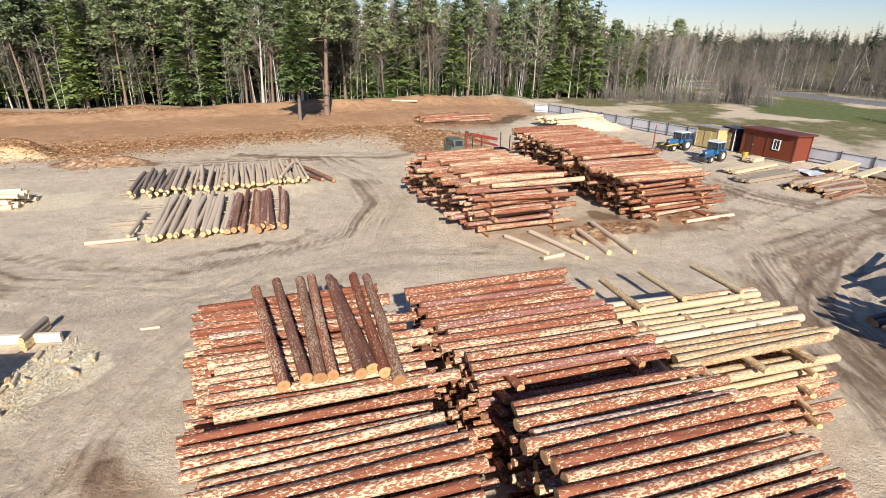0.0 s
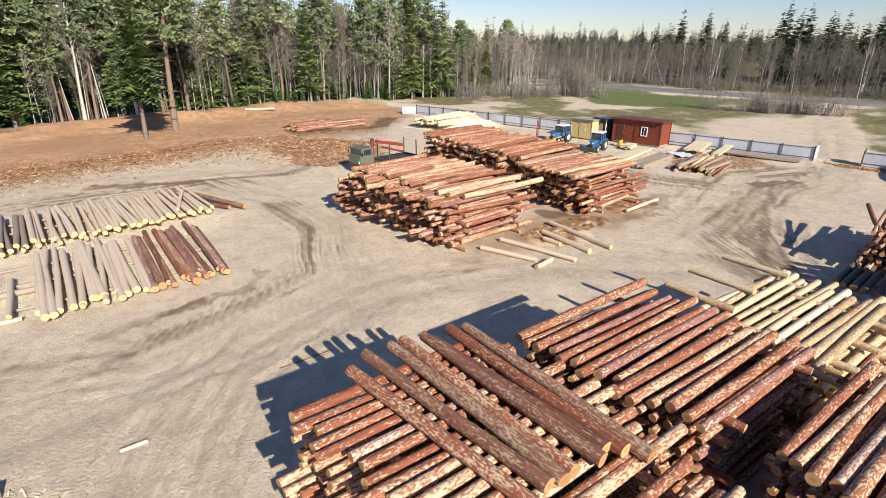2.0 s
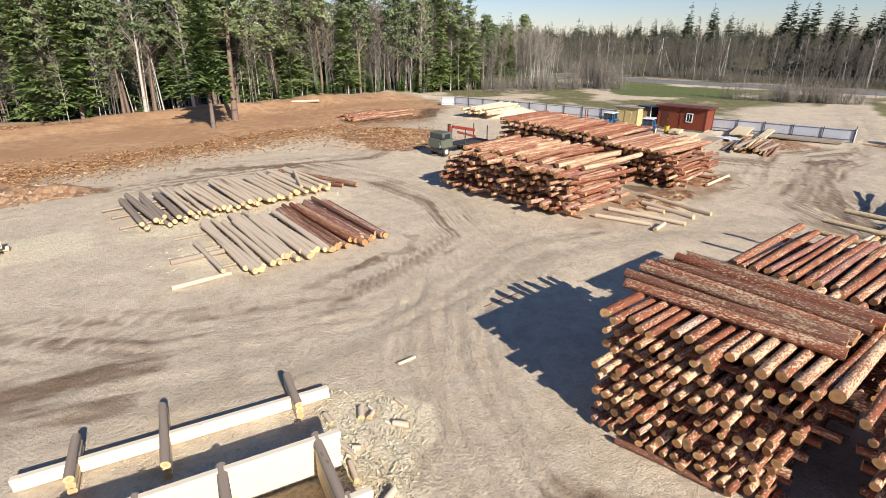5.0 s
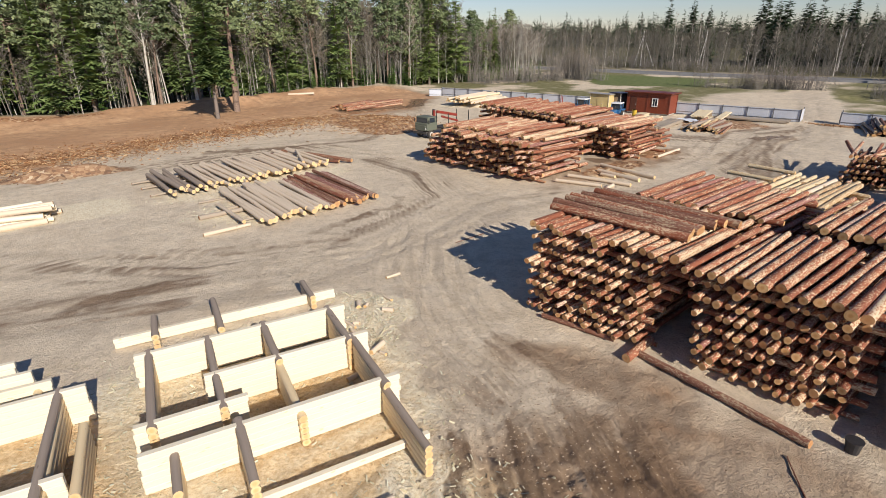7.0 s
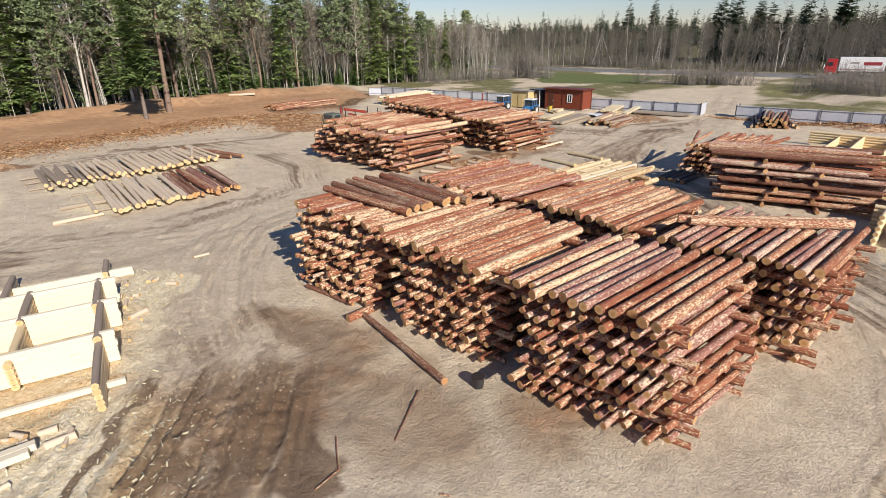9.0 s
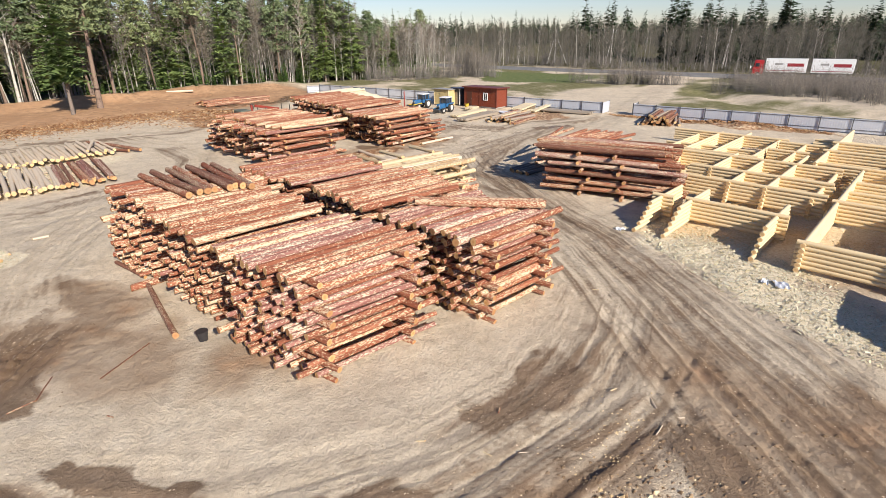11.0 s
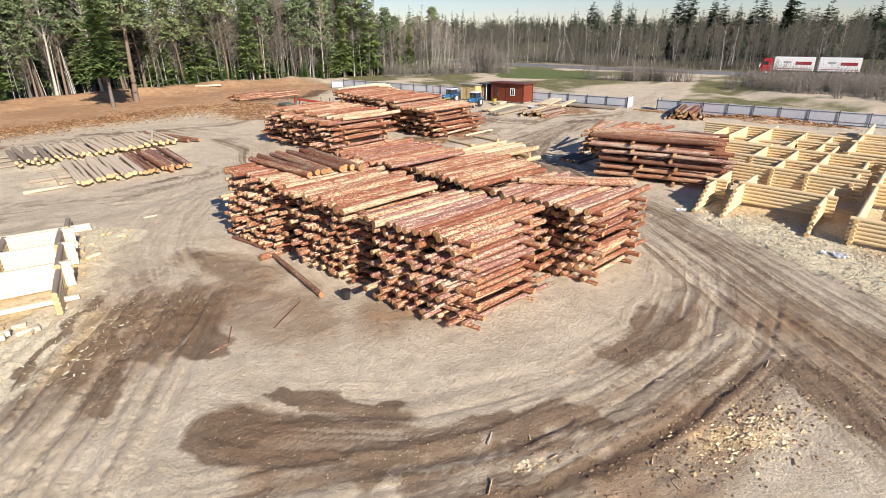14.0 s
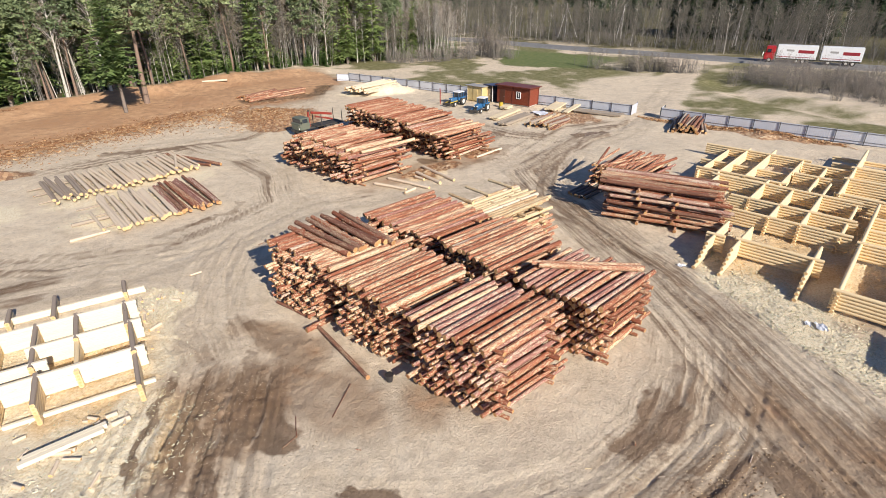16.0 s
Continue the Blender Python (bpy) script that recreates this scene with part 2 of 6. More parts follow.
def put(name, me, parent=None, m=None, label=""):
    ob = new(name, me)
    if parent is not None:
        ob.parent = parent
    if m is not None:
        ob.matrix_basis = m
    if label:
        tagged(ob, label)
    return ob


def thing(name, at, label, category, group="", kind="", rz=0.0):
    ob = new(name)
    ob.empty_display_size = 0.3
    ob.matrix_basis = pose(*at, 0, 0, rz)
    return tagged(ob, label, category, group, kind)


def part(name, bm, material, parent, label=""):
    """Links a bmesh as one mesh under a thing or part."""
    me = bpy.data.meshes.new(name)
    bm.to_mesh(me)
    bm.free()
    for k in ([material] if isinstance(material, str) else material):
        me.materials.append(MAT[k])
    return put(name, me, parent, None, label)


def block(*boxes, bevel=0.02, rot=None):
    """A bmesh of bevelled boxes, each (x0, y0, z0, x1, y1, z1)."""
    bm = bmesh.new()
    for x0, y0, z0, x1, y1, z1 in boxes:
        m = Matrix.LocRotScale(((x0 + x1) / 2, (y0 + y1) / 2, (z0 + z1) / 2), None, (x1 - x0, y1 - y0, z1 - z0))
        bmesh.ops.create_cube(bm, size=1, matrix=m)
    if bevel:
        bmesh.ops.bevel(bm, geom=list(bm.edges), offset=bevel, segments=1, affect="EDGES")
    if rot is not None:
        bmesh.ops.transform(bm, matrix=rot, verts=bm.verts)
    return bm


def tube(p0, p1, r0, r1, sides=8, bm=None):
    bm = bm or bmesh.new()
    p0, p1 = Vector(p0), Vector(p1)
    d = p1 - p0
    m = Matrix.Translation((p0 + p1) / 2) @ d.to_track_quat("Z", "Y").to_matrix().to_4x4()
    bmesh.ops.create_cone(bm, cap_ends=True, segments=sides, radius1=r0, radius2=r1, depth=d.length, matrix=m)
    return bm


def wheel(parent, at, r, w, axis="Y"):
    t = bmesh.new()
    rot = Matrix.Rotation(radians(90), 4, "X") if axis == "Y" else Matrix.Rotation(radians(90), 4, "Y")
    bmesh.ops.create_cone(t, cap_ends=True, segments=20, radius1=r, radius2=r, depth=w, matrix=Matrix.Translation(at) @ rot)
    bmesh.ops.bevel(t, geom=list(t.edges), offset=min(r, w) * 0.15, segments=2, affect="EDGES")
    tyre = part("wheel", t, "rubber", parent)
    t = bmesh.new()
    bmesh.ops.create_cone(t, cap_ends=True, segments=14, radius1=r * 0.55, radius2=r * 0.55, depth=w * 1.06, matrix=Matrix.Translation(at) @ rot)
    bmesh.ops.bevel(t, geom=list(t.edges), offset=w * 0.06, segments=1, affect="EDGES")
    part("rim", t, "rim", tyre, "pale painted rim")
    return tyre


LOGS = {}


def log_mesh(kind, length, r, v):
    """A round log along x: tapered, slightly crooked, with sawn ends of their own material."""
    key = (kind, round(length * 4), round(r * 50), v)
    if key in LOGS:
        return LOGS[key]
    rng = random.Random(hash((round(length * 4), round(r * 50), v)) & 0xffff)
    length, r = key[1] / 4, key[2] / 50
    sides, cuts = 12, (3 if kind not in ("milled",) else 2)
    straight = kind in ("milled",)
    bend = 0.0 if straight else rng.uniform(-0.05, 0.05) * length / 6
    bend2 = 0.0 if straight else rng.uniform(-0.04, 0.04) * length / 6
    taper = 0.0 if straight else rng.uniform(0.05, 0.16)
    verts, faces, idx, smooth = [], [], [], []
    for i in range(cuts):
        f = i / (cuts - 1)
        s = math.sin(math.pi * f)
        rr = r * (1 + taper * (0.5 - f)) * (1 + (0 if straight else rng.uniform(-0.03, 0.03)))
        tilt = rng.uniform(-0.03, 0.03) if i in (0, cuts - 1) and not straight else 0
        for k in range(sides):
            a = 2 * math.pi * k / sides
            lump = 1 if straight else 1 + 0.05 * math.sin(2 * a + v) + 0.03 * math.sin(3 * a + 2 * v + i)
            y, z = math.cos(a) * rr * lump, math.sin(a) * rr * lump
            verts.append((length * (f - 0.5) + tilt * y / r, y + bend * s, z + bend2 * s))
    for i in range(cuts - 1):
        for k in range(sides):
            j = (k + 1) % sides
            faces.append((i * sides + k, i * sides + j, (i + 1) * sides + j, (i + 1) * sides + k))
            idx.append(0)
            smooth.append(True)
    n = len(verts)
    verts += verts[:sides] + verts[(cuts - 1) * sides:cuts * sides]
    faces.append(tuple(n + k for k in range(sides))[::-1])
    faces.append(tuple(n + sides + k for k in range(sides)))
    idx += [1, 1]
    smooth += [False, False]
    LOGS[key] = mesh_of("log", verts, faces, [kind, END.get(kind, "end")], idx, smooth)
    return LOGS[key]


def log(parent, p0, p1, r, kind="bark", rng=random, name="log"):
    """One log from p0 to p1 (world), child of a thing that stands unturned."""
    p0, p1 = Vector(p0), Vector(p1)
    if kind not in ("milled",) and rng.random() < 0.5:
        p0, p1 = p1, p0
    d = p1 - p0
    q = Vector((1, 0, 0)).rotation_difference(d.normalized())
    m = Matrix.Translation((p0 + p1) / 2 - (parent.location if parent else Vector())) @ q.to_matrix().to_4x4() @ Matrix.Rotation(rng.uniform(0, 6.28), 4, "X")
    return put(name, log_mesh(kind, d.length, r, rng.randrange(4)), parent, m)


def log_pile(label, b0, b1, t0, t1, angle, length, layers, n, r, rs, kinds, seed, group="", mess=0.12, slope=0.0, sticker=(0.16, 0.80), sticker_kind="bark", top_skip=0, thin=1.0, recess=0.0):
    """A stack: layers of logs side by side, two cross logs under every layer. b0-b1 and t0-t1 are the lines of the
    log ends at the foot and at the top."""
    rng = random.Random(seed)
    b0, b1, t0, t1 = (Vector(p) for p in (b0, b1, t0, t1))
    pile = thing("log_pile", (b0.x, b0.y, 0), label, "log pile", group or "log piles")
    u = Vector((math.cos(radians(angle)), math.sin(radians(angle))))
    z = 0.0
    for k in range(layers):
        f = k / max(1, layers - 1)
        a, b = b0.lerp(t0, f * f), b1.lerp(t1, f * f)
        w = (b - a)
        wn = w.normalized()
        top = k == layers - 1
        rk = r if top else r * thin
        sk = rs if k == 0 else rs + r * (1 - thin)
        inset = 0.0 if top else recess
        z += sk
        for s in sticker:
            off = s + rng.uniform(-0.04, 0.04)
            c = u * length * off
            e0, e1 = a - wn * rng.uniform(0.12, 0.45) + c, b + wn * rng.uniform(0.0, 0.3) + c
            if (e1 - e0).length > 7.5:
                mid = (e0 + e1) / 2
                log(pile, (*e0, z), (*mid, z + 0.01), sk * 0.96, sticker_kind, rng)
                log(pile, (*(mid + u * 0.3), z), (*(e1 + u * 0.3), z), sk * 0.96, sticker_kind, rng)
            else:
                log(pile, (*e0, z), (*e1, z), sk * 0.96, sticker_kind, rng)
        z += sk + rk
        count = n - (top_skip if k == layers - 1 else 0)
        for i in range(count):
            s = (i + 0.5 + rng.uniform(-0.12, 0.12)) / n
            if thin < 1 and not top and 0 < i < count - 1 and rng.random() < 0.07:
                continue
            rr = rk * rng.uniform(0.84, 1.1)
            slip = rng.gauss(0, mess)
            turn = rng.gauss(0, mess * 0.10)
            d = Vector((u.x - u.y * turn, u.y + u.x * turn))
            p = a + w * s + u * (slip + inset)
            ll = length - inset + rng.uniform(-0.35, 0.25) * (1 + mess)
            zz = z - (rk - rr) + slope * s + rng.uniform(-0.015, 0.02)
            kind = kinds[int(rng.random() * len(kinds))] if isinstance(kinds, (list, tuple)) else kinds(k, s, rng)
            log(pile, (*p, zz), (*(p + d * ll), zz + rng.gauss(0, mess * 0.25)), rr, kind, rng)
        z += rk
    pile["top"] = z
    return pile, z


# ---- ground ----
def lattice(x, y, seed):
    """Smooth value noise in numpy, 0 to 1."""
    xi, yi = np.floor(x).astype(np.int64), np.floor(y).astype(np.int64)
    fx, fy = x - xi, y - yi
    fx, fy = fx * fx * (3 - 2 * fx), fy * fy * (3 - 2 * fy)

    def h(a, b):
        n = (a * 374761393 + b * 668265263 + seed * 974634777) & 0xffffffff
        n = ((n ^ (n >> 13)) * 1274126177) & 0xffffffff
        return ((n ^ (n >> 16)) & 0xffff) / 65535.0
    return (h(xi, yi) * (1 - fx) + h(xi + 1, yi) * fx) * (1 - fy) + (h(xi, yi + 1) * (1 - fx) + h(xi + 1, yi + 1) * fx) * fy


def fbm(x, y, scale, seed, octaves=4):
    total, amp, out = 0.0, 1.0, 0.0
    for o in range(octaves):
        out = out + amp * lattice(x * scale * 2 ** o + 13.7 * o, y * scale * 2 ** o + 7.1 * o, seed + o)
        total += amp
        amp *= 0.55
    return out / total


def smooth(a, b, v):
    t = np.clip((v - a) / (b - a), 0, 1)
    return t * t * (3 - 2 * t)


def to_line(x, y, pts):
    """Distance to a polyline."""
    best = np.full(x.shape, 1e9)
    for (ax, ay), (bx, by) in zip(pts, pts[1:]):
        dx, dy = bx - ax, by - ay
        t = np.clip(((x - ax) * dx + (y - ay) * dy) / (dx * dx + dy * dy), 0, 1)
        best = np.minimum(best, np.hypot(x - ax - t * dx, y - ay - t * dy))
    return best


def along_line(x, y, pts):
    """Signed distance to a polyline, and how far along it."""
    best, side, run, s = np.full(x.shape, 1e9), np.zeros(x.shape), np.zeros(x.shape), 0.0
    for (ax, ay), (bx, by) in zip(pts, pts[1:]):
        dx, dy = bx - ax, by - ay
        ln = math.hypot(dx, dy)
        t = np.clip(((x - ax) * dx + (y - ay) * dy) / ln ** 2, 0, 1)
        d = np.hypot(x - ax - t * dx, y - ay - t * dy)
        m = d < best
        best = np.where(m, d, best)
        side = np.where(m, d * np.sign((x - ax) * dy - (y - ay) * dx), side)
        run = np.where(m, s + t * ln, run)
        s += ln
    return side, run


def inside(x, y, pts):
    """Signed distance: positive inside the polygon."""
    odd = np.zeros(x.shape, bool)
    for (ax, ay), (bx, by) in zip(pts, pts[1:] + pts[:1]):
        if ay != by:
            odd ^= ((ay > y) != (by > y)) & (x < (bx - ax) * (y - ay) / (by - ay) + ax)
    d = to_line(x, y, pts + pts[:1])
    return np.where(odd, d, -d)


def blob(x, y, cx, cy, rx, ry, turn=0.0):
    """About 1 inside an oval, 0 at its rim, negative outside."""
    c, s = math.cos(radians(turn)), math.sin(radians(turn))
    u, v = (x - cx) * c + (y - cy) * s, -(x - cx) * s + (y - cy) * c
    return 1 - np.hypot(u / rx, v / ry)


FOREST_EDGE = [(-140, 62), (-90, 66), (-62, 74), (-43, 82), (-36, 86.5), (-30, 89), (-20, 94), (-10, 100), (-3, 104), (10, 109), (24, 116), (37, 116.5), (46, 114), (56, 126), (58, 145), (60, 170)]
EARTH = [(-140, 62), (-90, 66), (-62, 74), (-43, 83), (-30, 90), (-20, 95), (-10, 101), (0, 105), (10, 105), (14, 94), (9, 84), (4, 76), (-6, 72), (-18, 66), (-30, 58), (-40, 50), (-60, 44), (-140, 36)]
FENCE_A, FENCE_B, FENCE_C, FENCE_D = (14.5, 91.0), (44.6, 44.2), (47.0, 41.0), (74.0, -4.0)
ROAD = [(40, 205), (60, 168), (73, 143), (82, 123), (89.5, 109), (98, 94.5), (110.5, 72.5), (127, 50), (152, 17), (200, -46)]
TRACK_OUT = [(30, 34), (38, 37), (45, 42.5), (52, 48.5), (64, 58), (82, 72), (94, 84), (98, 90)]
FIELD = [(66, 128), (60, 118), (52, 97), (60, 88), (68, 82), (76, 88), (84, 96), (76, 112), (70, 124)]
RUTS = [  # wheel tracks: line, half gauge, depth
    ([(-12.2, 9.6), (-13.2, 5.5), (-14.2, 1.5), (-15.8, -5), (-17.8, -14)], 0.9, 0.09),
    ([(-14.4, 8.8), (-15.9, 2.6), (-17.5, -5), (-19.2, -13)], 0.9, 0.09),
    ([(-10.4, 8.4), (-11.6, 3.5), (-13.2, -3), (-15.5, -12)], 0.9, 0.08),
    ([(-15.6, 20), (-14.4, 14.5), (-13.2, 10.5), (-12.8, 7)], 1.0, 0.04), ([(-9, 27), (-12.2, 19), (-12.6, 12.5), (-11.6, 7)], 1.0, 0.04),
    ([(-13, 12), (-10.5, 22), (-4, 27.5), (6, 28), (14, 25), (16, 15), (14.8, 8)], 1.0, 0.03),
    ([(28, 36), (18, 29), (15.5, 18), (14.5, 9), (13, 2), (11, -5), (9, -11), (6, -20)], 1.0, 0.05),
    ([(24, 32), (17, 22), (16, 10), (15, 2), (13, -5), (11, -11), (8, -20)], 1.0, 0.05),
    ([(30, 35), (19, 25), (16.8, 11), (16.3, 2), (14.8, -5), (13.2, -11), (11, -20)], 1.0, 0.05),
    ([(13.4, 2), (10, -1.6), (6, -4.4), (1, -5.7), (-4, -5.3), (-8.4, -3.4), (-11.5, -1)], 0.9, 0.035),
    ([(12.6, -2.5), (8.6, -5.2), (3, -6.9), (-2, -7.4), (-8, -6.6), (-14, -6)], 0.9, 0.05),
    ([(-40, 30), (-30, 27), (-22, 23.5), (-14, 24), (-6, 30), (-6, 38), (-9, 46), (-14, 53), (-30, 48), (-50, 42)], 1.0, 0.04),
    ([(-38, 22), (-28, 20), (-18, 20.5), (-8, 25), (-2, 29)], 1.0, 0.03), ([(-30, 56), (-20, 55), (-8, 55), (-3, 62), (3, 72)], 1.0, 0.04),
    ([(30, 36), (24, 42), (22, 47), (22, 52)], 1.0, 0.05), ([(14, 30), (20, 33), (26, 38), (33, 42), (42, 42)], 1.0, 0.05), ([(16, 27), (24, 32), (32, 37), (40, 39), (46, 42)], 1.0, 0.04),
    (TRACK_OUT, 1.0, 0.05),
    ([(-6, 58), (-2, 68), (4, 74), (6, 82), (10, 88)], 1.0, 0.08),
]
WET = [  # dark damp stretches: line and half width
    ([(-10.3, 11.4), (-9.2, 10.6), (-8.7, 9.8)], 1.0), ([(-8.9, 6.8), (-9.6, 4.5), (-9.8, 2.2)], 0.95), ([(-12.6, 8.0), (-13.5, 4.0), (-14.3, 1.0)], 0.7), ([(-14.5, 7.9), (-15.5, 3.6), (-16.1, 1.4)], 0.3), ([(-11.2, 6.8), (-12.3, 2.2), (-12.9, -0.5)], 0.4),
    ([(-9.5, 10.4), (-8.5, 8.2), (-7.9, 5.5)], 0.9), ([(-12.6, 8.4), (-13.2, 5.0), (-14.0, 1.0)], 0.6), ([(-10.4, 8.6), (-10.8, 5.0), (-11.5, 2.0)], 0.7),
    ([(-9.2, -3.2), (-7.4, -4.0), (-5.2, -4.9)], 1.15), ([(-7.4, -2.0), (-6.0, -3.0), (-4.9, -3.9)], 0.5), ([(-5.6, -6.0), (-2.6, -5.9), (1.0, -6.6)], 0.6), ([(4.0, -4.0), (5.3, -3.9), (6.4, -3.2)], 1.1), ([(-4.5, -7.4), (0, -8.2), (5, -7.2), (8.0, -7.6), (8.2, -11)], 0.8), ([(4.6, -6.2), (7.8, -6.0)], 0.35),
    ([(-16.3, 27.0), (-13.3, 27.8), (-10.0, 29.1), (-9.2, 32)], 0.6), ([(-22.8, 53.4), (-15, 52.8)], 1.3), ([(31, 38.2), (35, 38.6)], 1.0), ([(-6, 77.5), (6, 80), (9, 87)], 1.5), ([(-27, 21), (-24, 21.8)], 0.7), ([(9.5, 36), (13, 33.4), (18.5, 35.2), (20.5, 38)], 1.0), ([(20, 41), (23, 44)], 1.2)]
DAMP_SHADE = [  # broad darker soil: damp mud, plus shade beside the stacks put into the colour
    ([(-9.5, 11), (-8.2, 7.5), (-5.6, 2.5), (-3, -1.5)], 1.7), ([(-12.5, 8), (-14, 1.5)], 2.3), ([(-7, -5.6), (-2, -6.9), (3, -7.2), (8, -7.2)], 1.7), ([(3, -9.5), (7, -9.5)], 2.2), ([(3.4, -4.4), (7.4, -2.9)], 1.3), ([(7.5, -4), (10.5, -1.5), (12, 2)], 1.5), ([(5, -7.8), (9, -9.5)], 2.2), ([(12.5, 6), (13, 12)], 1.6), ([(14.2, 3), (12.6, -4), (10.5, -12), (8, -20)], 3.0), ([(14.8, 4), (15.2, 14), (15.5, 24), (24, 33), (33, 38)], 2.3), ([(0, 30), (8, 32), (20, 37), (22, 44), (14, 57)], 2.5), ([(-28, 26), (-22, 25), (-12, 26.5), (-7.5, 33), (-9, 43)], 1.6), ([(-35, 28), (-45, 34)], 4.0), ([(-30, 50), (-15, 52), (-5, 54)], 2.6), ([(-24, 22), (-32, 20)], 2.5), ([(24, 40), (32, 44), (40, 42)], 2.5), ([(-4, 3.5), (-1, -1.4), (4, 1)], 0.9), ([(5, 0), (11, 2.6)], 0.9), ([(17, 12), (21, 21)], 2.0), ([(18, -8), (16, -18)], 3.0)]
DUST = [(-19.5, 11, 6.2, 6.6, 9), (-26, 11, 4.5, 5, 9), (-15.6, 15.5, 1.8, 2.6, 0), (-16.5, 4.0, 4.5, 3.4, 9), (-17.5, 33, 6.5, 4.0, 17), (-18.5, 39.5, 8.5, 3.0, 20), (15, 77, 7, 4, -10), (19.5, 76, 3.5, 3, 0), (19.2, -0.5, 2.6, 9.0, -8), (24, 4, 8, 7, 25), (33, 12, 9, 8, 25), (36, 2, 14, 6, 25), (4.0, -8.9, 2.2, 0.8, -10), (-44, 51, 5, 3.5, 0), (8.5, 31.6, 3.0, 2.0, 20), (38, 51, 6, 3, -57), (-31, 36, 5, 3, 10)]
CHIPS = [(-3.5, 65, 7.5, 7.0, 30), (-2.0, 59.5, 6, 3, 20), (17.0, 37, 3.5, 1.6, 20), (-34, 48.5, 6, 2.5, 10), (9, 32.5, 4.5, 2.2, 20), (53, 28.5, 9, 2.0, -57), (35, 47, 5, 4, -30)]


def axis(knots):
    """Grid lines: (start, end, step) runs, joined."""
    out = []
    for a, b, s in knots:
        out += list(np.arange(a, b - 1e-6, s))
    out.append(knots[-1][1])
    return np.array(out)


gx = axis([(-1600, -400, 150), (-400, -140, 26), (-140, -60, 4), (-60, -27, 0.7), (-27, -22, 0.25), (-22, 20, 0.085), (20, 28, 0.25), (28, 64, 0.5), (64, 130, 2.0), (130, 400, 15), (400, 2400, 200)])
gy = axis([(-600, -60, 60), (-60, -20, 4), (-20, -11, 0.5), (-11, 15, 0.085), (15, 24, 0.2), (24, 60, 0.34), (60, 112, 0.6), (112, 190, 3), (190, 500, 20), (500, 3000, 200)])
X, Y = np.meshgrid(gx, gy, indexing="xy")
wx, wy = X + 2.2 * (fbm(X, Y, 0.25, 3) - 0.5) * 2, Y + 2.2 * (fbm(X, Y, 0.25, 17) - 0.5) * 2
near = smooth(150, 90, np.hypot(X - 5, Y - 35))
earth = smooth(-2.5, 1.5, inside(wx, wy, EARTH))
for b in ((-19.3, 11.0, 4.8, 4.2, 9), (-18.0, 7.3, 4.2, 1.3, 9), (-25.5, 10.0, 3.5, 4.5, 9), (0.0, 2.6, 5.0, 2.2, 20), (2.0, -8.6, 7.0, 2.3, 3), (12.0, -10.0, 3.5, 9.0, 8), (-6.8, 4.2, 2.4, 5.0, 28), (-8.8, 8.6, 2.2, 4.6, 22), (-11.0, 5.0, 4.5, 4.0, 0), (-13.5, 4.5, 2.4, 4.5, -12), (-7.0, -4.2, 3.0, 1.8, -35), (10.0, 34.0, 12.0, 4.5, 24), (25.5, 5.0, 5.5, 5.5, 25), (35.0, 8.5, 8.0, 6.5, 25), (26.5, -2.0, 6.0, 4.0, 25)):
    earth = np.maximum(earth, smooth(0.0, 0.5, blob(wx, wy, *b)) * (0.4 + 0.6 * fbm(X, Y, 0.8, 141)))
berm = smooth(9, 1, to_line(wx, wy, FOREST_EDGE[:10])) * smooth(18, 6, X)
wet = np.zeros(X.shape)
fx, fy = X + 1.3 * (fbm(X, Y, 0.55, 23, 5) - 0.5) * 2, Y + 1.3 * (fbm(X, Y, 0.55, 29, 5) - 0.5) * 2
for line, half in WET:
    wet = np.maximum(wet, smooth(half * 1.25, half * 0.45, to_line(fx, fy, line)))
damp_shade = np.zeros(X.shape)
for line, half in DAMP_SHADE:
    damp_shade = np.maximum(damp_shade, smooth(half * 1.4, half * 0.5, to_line(wx, wy, line)))
# damp soil and the coloured-in shade by the stacks share the wet channel
wet = np.maximum(wet, damp_shade * (0.35 + 0.42 * fbm(X, Y, 0.7, 131, 5)))
dust = np.zeros(X.shape)
for b in DUST:
    dust = np.maximum(dust, smooth(-0.15, 0.45, blob(fx * 0.5 + wx * 0.5, fy * 0.5 + wy * 0.5, *b)))
chips = np.zeros(X.shape)
for b in CHIPS:
    chips = np.maximum(chips, smooth(-0.1, 0.3, blob(wx, wy, *b)))
chips = np.maximum(chips, smooth(2.5, 0, np.abs(inside(wx, wy, EARTH) - 2.6)) * (Y < 82) * smooth(40, 50, Y) * (X < 10))
# beyond the fence: rough meadow, a green field, scrub
fence_side = np.where(Y > 43, (X - FENCE_A[0]) * (FENCE_A[1] - FENCE_B[1]) + (Y - FENCE_A[1]) * (FENCE_B[0] - FENCE_A[0]), (X - FENCE_C[0]) * (FENCE_C[1] - FENCE_D[1]) + (Y - FENCE_C[1]) * (FENCE_D[0] - FENCE_C[0])) / 55.0
out = smooth(0, 3, fence_side)
track = smooth(4.6, 2.2, to_line(wx * 0.5 + X * 0.5, wy * 0.5 + Y * 0.5, TRACK_OUT))
apron = smooth(-0.1, 0.4, np.maximum(blob(wx, wy, 96, 84, 11, 7, -57), blob(wx, wy, 60, 62, 16, 12, 40)))
field = smooth(-1.5, 2.5, inside(wx, wy, FIELD))
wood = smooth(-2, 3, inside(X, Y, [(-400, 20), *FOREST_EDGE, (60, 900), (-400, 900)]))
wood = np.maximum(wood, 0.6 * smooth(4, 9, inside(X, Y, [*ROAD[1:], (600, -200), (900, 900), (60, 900)])))
